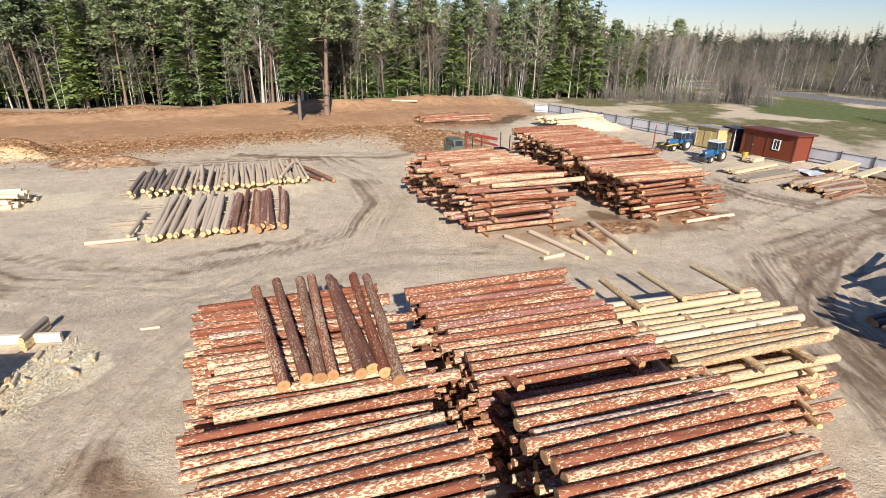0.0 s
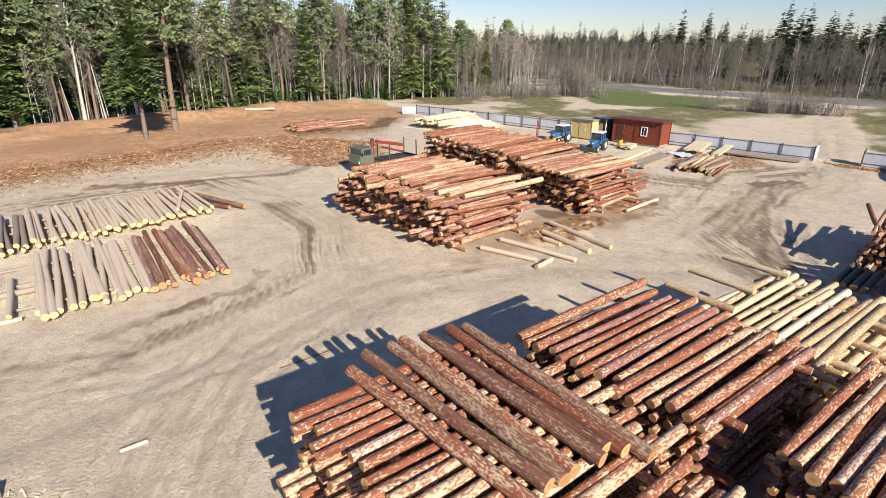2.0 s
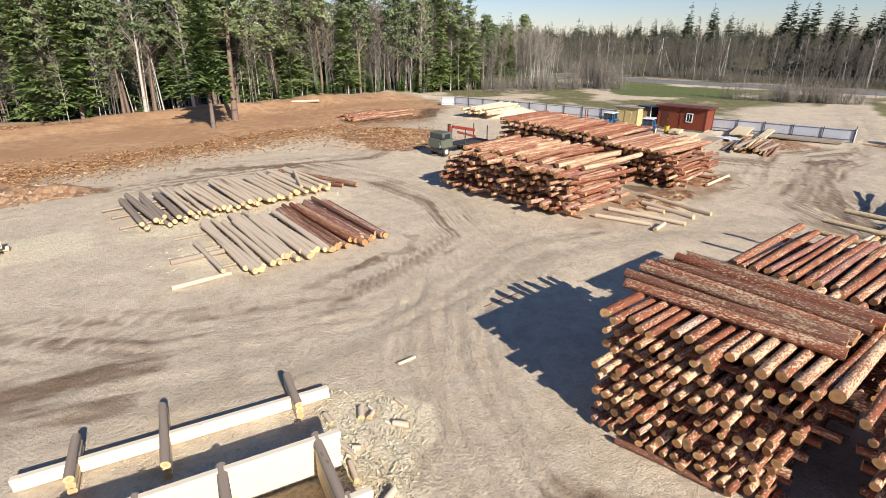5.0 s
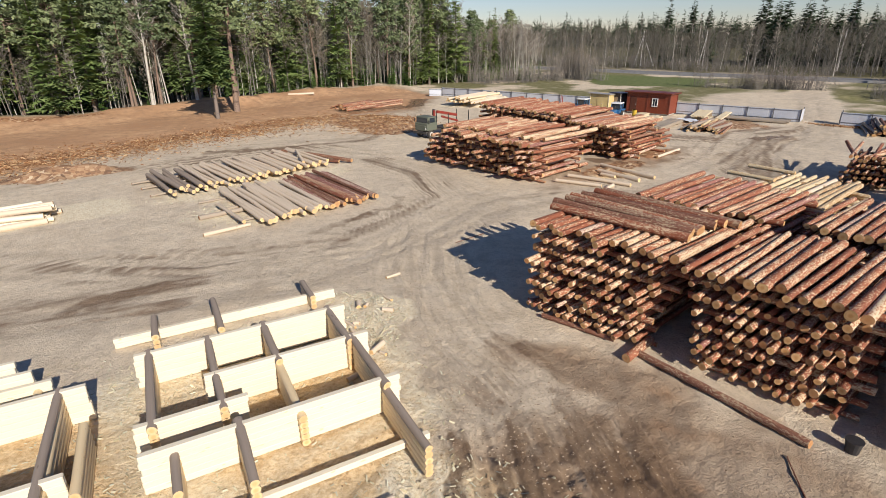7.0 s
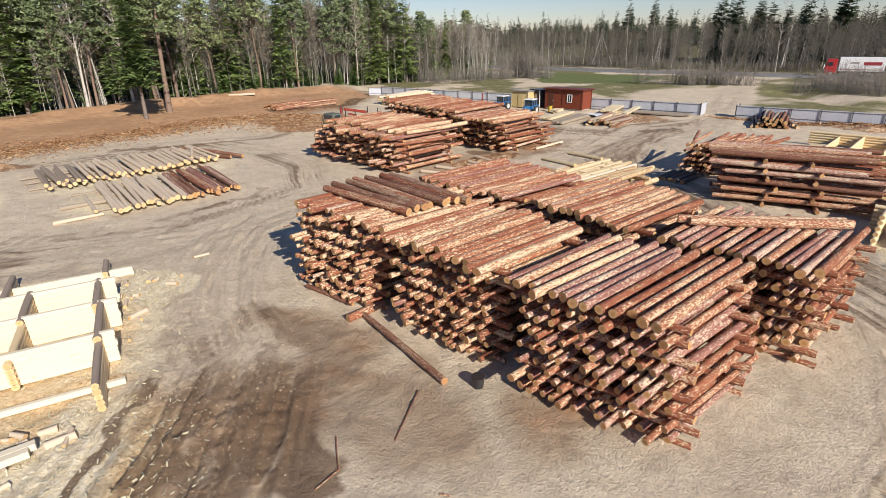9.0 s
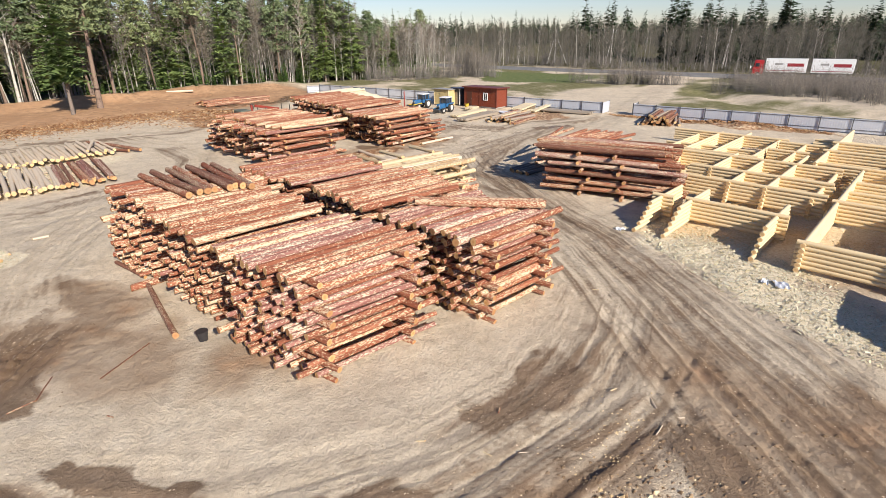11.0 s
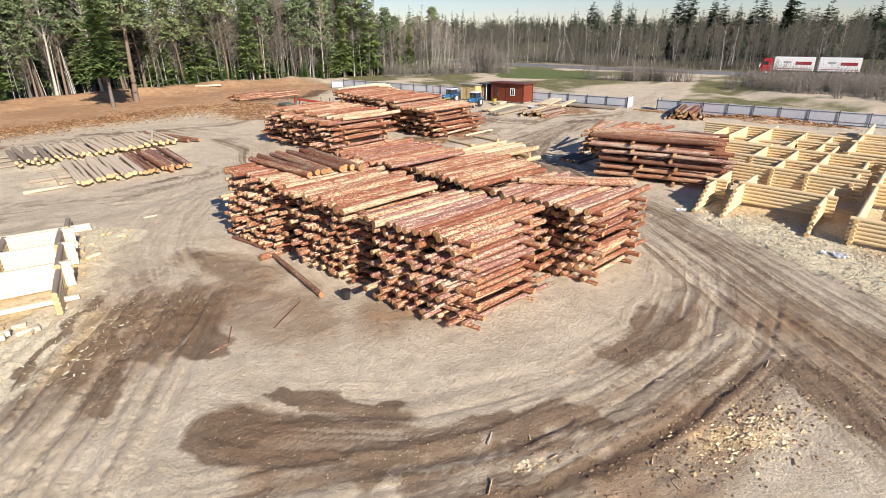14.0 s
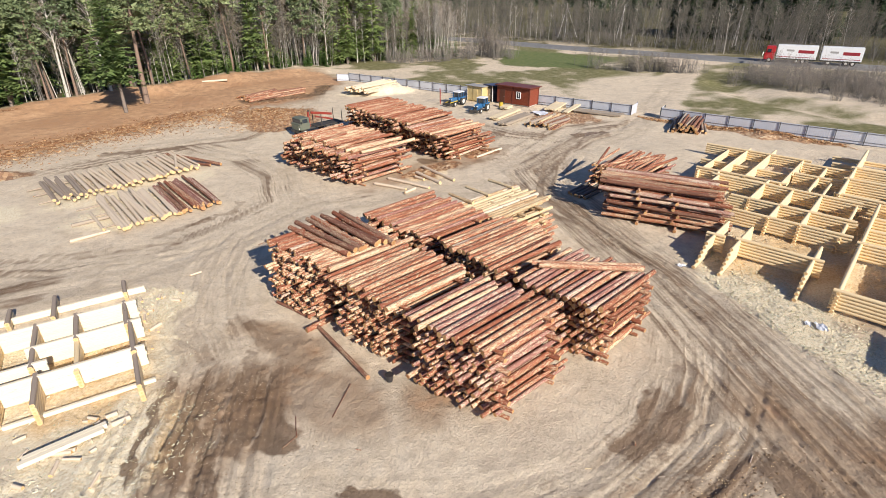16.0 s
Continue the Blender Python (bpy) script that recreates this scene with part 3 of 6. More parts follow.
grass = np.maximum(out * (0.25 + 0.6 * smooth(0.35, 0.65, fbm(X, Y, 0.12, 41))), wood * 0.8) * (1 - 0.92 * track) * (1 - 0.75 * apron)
grass = np.maximum(grass, smooth(95, 130, X + 0.4 * Y - 30) * 0.8 * (1 - track))
grass = np.maximum(grass, field)
far = smooth(130, 260, np.hypot(X - 20, Y - 30))
grass = np.maximum(grass, far)
tread = np.zeros(X.shape)
rut = np.zeros(X.shape)
wob, wob2 = fbm(X, Y, 0.15, 77) - 0.5, fbm(X, Y, 0.15, 78) - 0.5
broken = smooth(0.3, 0.55, fbm(X, Y, 0.22, 91))
for n_, (line, gauge, depth) in enumerate(RUTS):
    d_all, s_all = along_line(X + 0.7 * wob, Y + 0.7 * wob2, line)
    m = np.abs(d_all) < 3.0
    d, s_ = d_all[m], s_all[m]
    streak = fbm(d * 2.6 + 31 * n_, s_ * 0.10, 1.0, 101 + n_, 3)
    ribs = fbm(d * 9.0 + 17 * n_, s_ * 0.22, 1.0, 151 + n_, 2)
    lugs = fbm(d * 3.0, s_ * 4.5, 1.0, 171 + n_, 2)
    groove = smooth(0.30, 0.12, np.abs(np.abs(d) - gauge - 0.25 * wob[m]))
    whole = sum(math.dist(p, q) for p, q in zip(line, line[1:]))
    zone = smooth(2.9, 1.5, np.abs(d)) * smooth(0.1, 3.5, s_) * smooth(whole - 0.1, whole - 3.5, s_)
    rut[m] += zone * depth * (1.4 * (streak - 0.5) + 0.8 * (ribs - 0.5) + 0.7 * (lugs - 0.5) * smooth(0.5, 0.25, np.abs(np.abs(d) - gauge)) - 0.55 * groove * (0.45 + 0.55 * broken[m]))
    tread[m] = np.maximum(tread[m], zone * np.clip(smooth(0.45, 0.6, streak) * 0.5 + smooth(0.46, 0.62, ribs) * 0.45 + groove * 0.35 * broken[m], 0, 1))
in_tracks = smooth(0.05, 0.3, damp_shade)
wet = np.clip(wet * (1 - 0.35 * in_tracks) + in_tracks * (tread - 0.3) * 0.5, 0, 1)
relief = (fbm(X, Y, 0.09, 5) - 0.5) * 0.22 + (fbm(X, Y, 0.9, 8) - 0.5) * 0.10 + (fbm(X, Y, 2.6, 9, 2) - 0.5) * 0.035
rough_bits = (np.maximum(chips, dust * 0.35) + 0.6 * earth) * (fbm(X, Y, 1.6, 31, 3) - 0.45) * 0.30
Z = near * (relief - 0.03 + rut * 1.7 + rough_bits * (1 - smooth(60, 90, np.hypot(X, Y - 20)) * 0.3))
Z += berm * (1.1 + 1.2 * (fbm(X, Y, 0.12, 51) - 0.4)) * (Y > 55)
Z += earth * 0.35 * smooth(0, 12, inside(X, Y, EARTH))
for cx, cy, rx, ry, turn, h in ((-3.5, 65, 7.5, 6.5, 30, 0.7), (18.5, 77, 5.5, 3.6, -10, 1.2), (-46, 51, 6, 4, 0, 1.4), (-34, 48.5, 5, 2, 10, 0.7), (53, 28.5, 7, 1.6, -57, 0.35)):
    Z += h * smooth(0, 0.8, blob(wx, wy, cx, cy, rx, ry, turn)) * (0.7 + 0.6 * fbm(X, Y, 0.8, 61))
ditch = smooth(5, 1, to_line(X, Y, [(78, 58), (72, 44), (74, 30), (84, 12)]))
Z -= ditch * 0.7
Z = np.where(near > 0.01, Z, 0.0)
Z += far * 6.0 * (fbm(X, Y, 0.004, 71, 2) - 0.35) * smooth(250, 700, np.hypot(X - 20, Y - 30))
nx, ny = len(gx), len(gy)
gverts = np.stack([X, Y, Z], -1).reshape(-1, 3)
ii = (np.arange(ny - 1)[:, None] * nx + np.arange(nx - 1)[None, :]).reshape(-1)
quads = np.stack([ii, ii + 1, ii + nx + 1, ii + nx], -1)
gme = bpy.data.meshes.new("ground")
gme.vertices.add(len(gverts))
gme.vertices.foreach_set("co", gverts.astype(np.float32).ravel())
gme.loops.add(len(quads) * 4)
gme.loops.foreach_set("vertex_index", quads.astype(np.int32).ravel())
gme.polygons.add(len(quads))
gme.polygons.foreach_set("loop_start", np.arange(len(quads), dtype=np.int32) * 4)
gme.polygons.foreach_set("use_smooth", np.ones(len(quads), bool))
gme.update(calc_edges=True)
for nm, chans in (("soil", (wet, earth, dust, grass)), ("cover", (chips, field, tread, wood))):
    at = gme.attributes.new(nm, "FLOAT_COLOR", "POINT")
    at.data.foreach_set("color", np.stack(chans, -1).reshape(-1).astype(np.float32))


def ground_z(x, y):
    i = min(max(int(np.searchsorted(gx, x)) - 1, 0), nx - 2)
    j = min(max(int(np.searchsorted(gy, y)) - 1, 0), ny - 2)
    fx, fy = (x - gx[i]) / (gx[i + 1] - gx[i]), (y - gy[j]) / (gy[j + 1] - gy[j])
    return float((Z[j, i] * (1 - fx) + Z[j, i + 1] * fx) * (1 - fy) + (Z[j + 1, i] * (1 - fx) + Z[j + 1, i + 1] * fx) * fy)


def ground_material():
    m, nt = blank("yard_ground")
    p = coords(nt, (1, 1, 1), world_space=True)

    def split(name):
        a = nt.nodes.new("ShaderNodeAttribute")
        a.attribute_name = name
        s = nt.nodes.new("ShaderNodeSeparateColor")
        nt.links.new(a.outputs["Color"], s.inputs[0])
        return s.outputs[0], s.outputs[1], s.outputs[2], a.outputs["Alpha"]
    w, e, d, g = split("soil")
    c, f, t, wd = split("cover")
    big = noise_tex(nt, p, 0.10, 5, 0.6)
    mid = noise_tex(nt, p, 0.9, 6, 0.62)
    fine = noise_tex(nt, p, 7.0, 6, 0.7)
    grit = noise_tex(nt, p, 28.0, 3, 0.7)
    sand = ramp(nt, mid, (0.3, (0.61, 0.49, 0.345)), (0.5, (0.73, 0.605, 0.44)), (0.72, (0.79, 0.68, 0.52)))
    sand = blend(nt, ramp(nt, big, (0.35, 0.0), (0.7, 0.75)), sand, (0.66, 0.55, 0.41))
    sand = blend(nt, calc(nt, "MULTIPLY", ramp(nt, fine, (0.52, 0.0), (0.7, 1.0)), 0.35), sand, (0.22, 0.175, 0.13))
    cracks = noise_tex(nt, p, 2.3, 8, 0.75, 0.6)
    sand = blend(nt, ramp(nt, cracks, (0.50, 0.0), (0.60, 0.28)), sand, (0.32, 0.25, 0.18))
    sand = blend(nt, ramp(nt, noise_tex(nt, p, 0.33, 6, 0.7, 0.8), (0.48, 0.0), (0.66, 0.3)), sand, (0.37, 0.295, 0.215))
    sand = blend(nt, calc(nt, "MULTIPLY", t, 0.34), sand, (0.27, 0.21, 0.152))
    soil = ramp(nt, mid, (0.3, (0.30, 0.155, 0.075)), (0.5, (0.50, 0.29, 0.155)), (0.75, (0.64, 0.43, 0.26)))
    soil = blend(nt, ramp(nt, big, (0.45, 0.0), (0.62, 0.7)), soil, (0.40, 0.215, 0.11))
    soil = blend(nt, ramp(nt, e, (0.72, 0.75), (0.95, 0.0)), soil, (0.27, 0.185, 0.115))
    col = blend(nt, calc(nt, "MULTIPLY", e, ramp(nt, mid, (0.2, 0.75), (0.6, 1.0))), sand, soil)
    shav = ramp(nt, fine, (0.32, (0.62, 0.48, 0.29)), (0.5, (0.79, 0.68, 0.48)), (0.68, (0.87, 0.80, 0.64)))
    shav = blend(nt, calc(nt, "MULTIPLY", e, 0.8), shav, ramp(nt, fine, (0.3, (0.46, 0.24, 0.08)), (0.6, (0.74, 0.49, 0.21))))
    edge = calc(nt, "ADD", d, calc(nt, "MULTIPLY", calc(nt, "SUBTRACT", mid, 0.5), 1.1))
    col = blend(nt, calc(nt, "MULTIPLY", ramp(nt, edge, (0.35, 0.0), (0.75, 1.0)), 0.92), col, shav)
    v = nt.nodes.new("ShaderNodeTexVoronoi")
    v.inputs["Scale"].default_value = 3.4
    nt.links.new(p, v.inputs["Vector"])
    chip = ramp(nt, v.outputs["Color"], (0.1, (0.16, 0.07, 0.035)), (0.45, (0.33, 0.16, 0.075)), (0.7, (0.46, 0.27, 0.14)), (0.92, (0.66, 0.52, 0.34)))
    col = blend(nt, ramp(nt, calc(nt, "ADD", c, calc(nt, "MULTIPLY", calc(nt, "SUBTRACT", mid, 0.5), 0.9)), (0.35, 0.0), (0.7, 0.85)), col, chip)
    mud = ramp(nt, mid, (0.3, (0.13, 0.08, 0.046)), (0.7, (0.24, 0.155, 0.095)))
    wetm = ramp(nt, calc(nt, "ADD", w, calc(nt, "MULTIPLY", calc(nt, "SUBTRACT", mid, 0.5), 0.8)), (0.28, 0.0), (0.74, 1.0))
    # mud tone also carries the shade painted beside the log stacks
    col = blend(nt, calc(nt, "MULTIPLY", wetm, 0.85), col, mud)
    clod = nt.nodes.new("ShaderNodeTexVoronoi")
    clod.inputs["Scale"].default_value = 9.0
    nt.links.new(p, clod.inputs["Vector"])
    speck = ramp(nt, calc(nt, "ADD", noise_tex(nt, p, 13.0, 5, 0.75), calc(nt, "MULTIPLY", wetm, -0.06)), (0.57, 0.0), (0.72, 0.28))
    col = blend(nt, speck, col, (0.15, 0.115, 0.085))
    pale = ramp(nt, noise_tex(nt, p, 17.0, 4, 0.7), (0.60, 0.0), (0.70, 0.3))
    col = blend(nt, pale, col, (0.62, 0.52, 0.40))
    turf = ramp(nt, mid, (0.3, (0.125, 0.125, 0.05)), (0.5, (0.20, 0.185, 0.085)), (0.7, (0.30, 0.255, 0.15)))
    turf = blend(nt, f, turf, ramp(nt, mid, (0.3, (0.11, 0.145, 0.05)), (0.7, (0.19, 0.205, 0.085))))
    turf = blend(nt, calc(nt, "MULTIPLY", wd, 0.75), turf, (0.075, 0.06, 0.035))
    col = blend(nt, ramp(nt, calc(nt, "ADD", g, calc(nt, "MULTIPLY", calc(nt, "SUBTRACT", fine, 0.5), 0.8)), (0.3, 0.0), (0.7, 1.0)), col, turf)
    h = calc(nt, "ADD", calc(nt, "MULTIPLY", fine, 1.0), calc(nt, "ADD", calc(nt, "MULTIPLY", grit, 0.35), calc(nt, "SUBTRACT", calc(nt, "MULTIPLY", cracks, -0.5), calc(nt, "MULTIPLY", clod.outputs["Distance"], 0.3))))
    pool = ramp(nt, calc(nt, "ADD", w, calc(nt, "MULTIPLY", calc(nt, "SUBTRACT", big, 0.5), 1.6)), (0.95, 0.0), (1.08, 1.0))
    rough = blend(nt, pool, blend(nt, wetm, (0.95, 0.95, 0.95), (0.8, 0.8, 0.8)), (0.22, 0.22, 0.22))
    return finish(m, col, rough, h, 0.8, 0.08, spec=0.12)


MAT["ground"] = ground_material()
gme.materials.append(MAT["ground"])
ground = tagged(new("ground", gme), "sandy yard ground with wheel ruts, mud, sawdust and orange earth", "ground", kind="structure")

am, at_ = blank("asphalt")
ap = coords(at_, (1, 1, 1), world_space=True)
MAT["asphalt"] = finish(am, ramp(at_, noise_tex(at_, ap, 1.2, 6, 0.7), (0.3, (0.15, 0.145, 0.14)), (0.7, (0.24, 0.235, 0.225))), 0.85, noise_tex(at_, ap, 30, 3), 0.3, 0.01)


def ribbon(name, pts, width, z, mat, label, cat):
    """A strip along a smooth line, with sloping shoulders."""
    fine = []
    for i in range(len(pts) - 1):
        p = [Vector(pts[max(0, min(len(pts) - 1, i + k))]) for k in (-1, 0, 1, 2)]
        for k in range(8):
            s = k / 8
            fine.append(0.5 * ((2 * p[1]) + (p[2] - p[0]) * s + (2 * p[0] - 5 * p[1] + 4 * p[2] - p[3]) * s * s + (3 * p[1] - p[0] - 3 * p[2] + p[3]) * s ** 3))
    verts, faces = [], []
    for i, q in enumerate(fine):
        d = (fine[min(i + 1, len(fine) - 1)] - fine[max(i - 1, 0)]).normalized()
        nrm = Vector((-d.y, d.x))
        for o, zz in ((-width / 2 - 1.2, -0.4), (-width / 2, z), (0, z + 0.06), (width / 2, z), (width / 2 + 1.2, -0.4)):
            verts.append((*(q + nrm * o), zz))
    for i in range(len(fine) - 1):
        for k in range(4):
            faces.append((i * 5 + k, (i + 1) * 5 + k, (i + 1) * 5 + k + 1, i * 5 + k + 1))
    return tagged(new(name, mesh_of(name, verts, [f[::-1] for f in faces], [mat])), label, cat, kind="structure")


ribbon("road", ROAD, 7.0, 0.35, "asphalt", "grey asphalt country road past the yard", "road")


# ---- log piles ----
RED = ["bark"] * 6 + ["bark_grey"] * 2 + ["bark_fleck"] + ["bark_dark"]
GREY = ["bark_grey"] * 5 + ["bark"] * 3 + ["bark_fleck"] * 2
FLECK = ["bark_fleck"] * 6 + ["bark"] * 3 + ["bark_grey"]
NEAR = "neat log piles in the middle"
pile_c, zc = log_pile("neat stack of red-brown pine logs with cross logs between layers", (-1.15, -1.0), (-3.75, 2.85), (-1.2, -0.4), (-3.5, 3.75), 19.4, 5.35, 8, 13, 0.14, 0.095, GREY, 11, NEAR, 0.15, thin=0.8, recess=0.28)
pile_b, zb = log_pile("tall stack of red-brown pine logs with flaking bark", (-3.95, 4.4), (-6.1, 8.1), (-3.85, 4.35), (-6.05, 8.85), 19.5, 5.5, 8, 14, 0.14, 0.095, FLECK, 12, NEAR, 0.15, thin=0.8, recess=0.28)
pile_a, za = log_pile("stack of pine logs with eight dark logs laid across its top", (-6.75, 9.75), (-9.1, 14.0), (-5.9, 9.25), (-8.55, 14.6), 19.5, 5.8, 8, 16, 0.14, 0.09, FLECK, 13, NEAR, 0.15, thin=0.8, recess=0.12)
pile_d, zd = log_pile("stack of red-brown pine logs with two logs lying across the top", (5.5, 0.45), (3.3, 4.6), (5.25, 0.2), (2.95, 4.6), 20.5, 5.1, 8, 14, 0.14, 0.095, GREY, 14, NEAR, 0.15, thin=0.8, recess=0.28)
pile_e, ze = log_pile("stack of flaking red-brown pine logs between its neighbours", (2.4, 5.6), (0.9, 10.3), (2.4, 5.5), (1.0, 10.35), 18.5, 5.7, 8, 15, 0.14, 0.095, FLECK, 15, NEAR, 0.15, thin=0.8, recess=0.12)
pile_f, zf = log_pile("stack of pine logs beside a pile of pale logs", (0.3, 11.3), (-2.1, 16.3), (0.3, 11.3), (-2.1, 16.3), 18.5, 5.9, 8, 15, 0.14, 0.09, RED, 16, NEAR, 0.15, thin=0.8, recess=0.12)
pile_g, zg = log_pile("loose stack of pale peeled logs on criss-cross bearers", (6.2, 12.2), (5.4, 17.2), (6.0, 13.0), (5.2, 17.2), 18.5, 6.2, 6, 12, 0.14, 0.1, lambda k, s, r: "bark" if k < 2 or (k < 4 and r.random() < 0.4) else "bark_pale" if r.random() < 0.8 else "peeled", 17, NEAR, 0.22, sticker_kind="bark_pale", top_skip=0)

rng = random.Random(5)
# logs lying across pile A
ACROSS = [(-4.45, 10.4, -7.0, 15.5), (-4.0, 10.75, -6.5, 16.1), (-3.65, 10.8, -5.75, 16.3), (-3.35, 10.9, -5.4, 16.5), (-2.65, 10.95, -4.8, 16.6), (-2.4, 11.2, -4.6, 16.3), (-2.05, 11.0, -4.0, 16.8), (-1.68, 10.8, -3.5, 16.7)]
for i, (x0, y0, x1, y1) in enumerate(ACROSS):
    log(pile_a, (x0, y0, za + 0.15), (x1, y1, za + 0.13), 0.15, "bark_dark" if i % 3 else "bark", rng)
# two logs across pile D
for i in range(2):
    log(pile_d, (4.5 + 0.15 * i, 5.3 - 0.35 * i, zd + 0.15), (9.6, 2.75 - 0.35 * i, zd + 0.13), 0.15, "bark", rng)
# cross logs on pile G
for i, (x, y) in enumerate(((6.2, 12.5), (7.3, 12.8), (9.0, 13.4), (10.8, 14.0), (11.4, 15.2))):
    log(pile_g, (x, y, zg - 0.25), (x - 1.3 + rng.uniform(-0.2, 0.2), y + 3.0, zg - 0.1), 0.11, "bark_pale", rng)
for x, y in ((6.2, 17.0), (8.0, 17.9), (10.4, 18.6)):
    log(pile_g, (x, y - 0.6, zg + 0.12), (x - 0.9, y + 1.7, zg + 0.16), 0.11, "bark_pale", rng)

MID = "large messy log piles"
pile_h, zh = log_pile("low wide pile of mixed red-brown logs, ends uneven", (0.7, 31.0), (-4.7, 41.6), (0.4, 31.0), (-3.9, 39.2), 22, 7.0, 6, 27, 0.155, 0.10, RED, 21, MID, 0.4, 0.25, thin=0.86)
pile_i, zi = log_pile("long pile of red-brown logs with uneven ends", (12.2, 34.6), (4.9, 51.5), (10.8, 34.6), (4.6, 50.8), 23.5, 7.3, 6, 44, 0.155, 0.10, RED, 22, MID, 0.35, 0.35, thin=0.86)
for k in range(16):  # a loose upper layer
    s = k / 15
    p = Vector((1.2, 31.5)).lerp(Vector((-3.3, 39.0)), s) + Vector((rng.uniform(-0.3, 0.5), 0))
    a = radians(22 + rng.uniform(-7, 7))
    log(pile_h, (*p, zh + 0.16 + 0.25 * s), (p.x + 6.6 * math.cos(a), p.y + 6.6 * math.sin(a), zh + 0.2 + 0.25 * s), 0.15, rng.choice(["bark", "bark_fleck", "bark"]), rng)
for k in range(22):
    s = k / 21
    p = Vector((9.0, 39.5)).lerp(Vector((4.6, 50.6)), s) + Vector((rng.uniform(-0.3, 0.5), 0))
    a = radians(23 + rng.uniform(-5, 5))
    log(pile_i, (*p, zi + 0.2 + 0.35 * (0.3 + 0.7 * s)), (p.x + 6.9 * math.cos(a), p.y + 6.9 * math.sin(a), zi + 0.25 + 0.35 * (0.3 + 0.7 * s)), 0.15, "bark", rng)

pile_j, zj = log_pile("dark red-brown pile of long logs on stout bearers", (17.9, 15.6), (20.6, 18.2), (17.6, 16.2), (20.4, 18.6), -50, 8.6, 6, 10, 0.15, 0.12, RED + ["bark_dark"] * 2, 31, "piles beside the log houses", 0.3, 0.0, (0.33, 0.62))
pile_k, zk = log_pile("messy heap of thin red-brown logs behind a larger pile", (24.6, 18.4), (20.9, 22.4), (24.3, 18.6), (21.1, 22.0), 26, 6.2, 5, 14, 0.12, 0.09, RED, 32, "piles beside the log houses", 0.5, 0.0)
for k in range(14):
    a = radians(24 + rng.uniform(-22, 22))
    p = Vector((24.0, 18.8)).lerp(Vector((21.3, 22.2)), k / 13)
    log(pile_k, (*p, zk + 0.1), (p.x + 6 * math.cos(a), p.y + 6 * math.sin(a), zk + 0.2), 0.11, "bark", rng)


# ---- trees ----
def cone_strip(verts, faces, p0, p1, r0, r1, sides=5, idx=None, mi=0):
    """Adds an open tapered stem between two points."""
    d = (p1 - p0)
    q = d.to_track_quat("Z", "Y")
    n = len(verts)
    for p, r in ((p0, r0), (p1, r1)):
        for k in range(sides):
            a = 2 * math.pi * k / sides
            verts.append(p + q @ Vector((math.cos(a) * r, math.sin(a) * r, 0)))
    for k in range(sides):
        j = (k + 1) % sides
        faces.append((n + k, n + j, n + sides + j, n + sides + k))
        if idx is not None:
            idx.append(mi)


def trunk_geo(rng, h, r, sides=7, lean=0.02, verts=None, faces=None):
    verts, faces = ([], []) if verts is None else (verts, faces)
    pts, p = [], Vector((0, 0, -0.6))
    tilt = Vector((rng.gauss(0, lean), rng.gauss(0, lean), 1))
    for k in range(6):
        pts.append(p.copy())
        p = p + (tilt + Vector((rng.gauss(0, 0.015), rng.gauss(0, 0.015), 0))) * (h + 0.6) / 5
    for k in range(5):
        cone_strip(verts, faces, pts[k], pts[k + 1], r * (1 - 0.19 * k) * (1.25 if k == 0 else 1), r * (1 - 0.19 * (k + 1)), sides)

    def along(f):
        f = max(0.0, min(0.9999, f)) * 5
        return pts[int(f)].lerp(pts[int(f) + 1], f - int(f))
    return verts, faces, along


def spray(verts, faces, rng, base, d, length, width, droop, fans):
    """One bough: a row of narrow pointed blades on both sides of a drooping line."""
    side = d.cross(Vector((0, 0, 1))).normalized()
    for k in range(fans):
        f = (k + 0.4) / fans
        p = base + d * length * f + Vector((0, 0, -droop * length * f * f))
        w = width * (1.05 - f) * rng.uniform(0.7, 1.2)
        fwd = d * length / fans * rng.uniform(1.0, 1.7)
        for s in (-1, 1):
            n = len(verts)
            tip = p + side * s * w + fwd * 0.6 + Vector((0, 0, -w * rng.uniform(0.15, 0.55)))
            verts += [p - fwd * 0.2, p + fwd * 0.9 + Vector((0, 0, -0.04)), tip]
            faces.append((n, n + 1, n + 2))


def spruce(rng, h, bare=0.12, dense=1.0, fans=4, wide=1.0):
    tv, tf, along = trunk_geo(rng, h, 0.011 * h + 0.02, 6)
    v, f = [], []
    whorls = int(22 * dense)
    for w in range(whorls):
        t = bare + (1 - bare) * (w + rng.random() * 0.6) / whorls
        reach = (0.17 * wide * h) * (1 - t) ** 0.8 * rng.uniform(0.75, 1.2) + 0.18
        n = int(5 + 5 * (1 - t))
        a0 = rng.random() * 6.28
        for k in range(n):
            a = a0 + 6.28 * k / n + rng.gauss(0, 0.2)
            d = Vector((math.cos(a), math.sin(a), rng.uniform(-0.15, 0.25) + 0.35 * t)).normalized()
            tt = min(0.99, max(bare, t + rng.gauss(0, 0.7 / whorls)))
            spray(v, f, rng, along(tt), d, reach * rng.uniform(0.6, 1.15), reach * 0.42 + 0.2, rng.uniform(0.2, 0.5), fans)
    return tv, tf, v, f


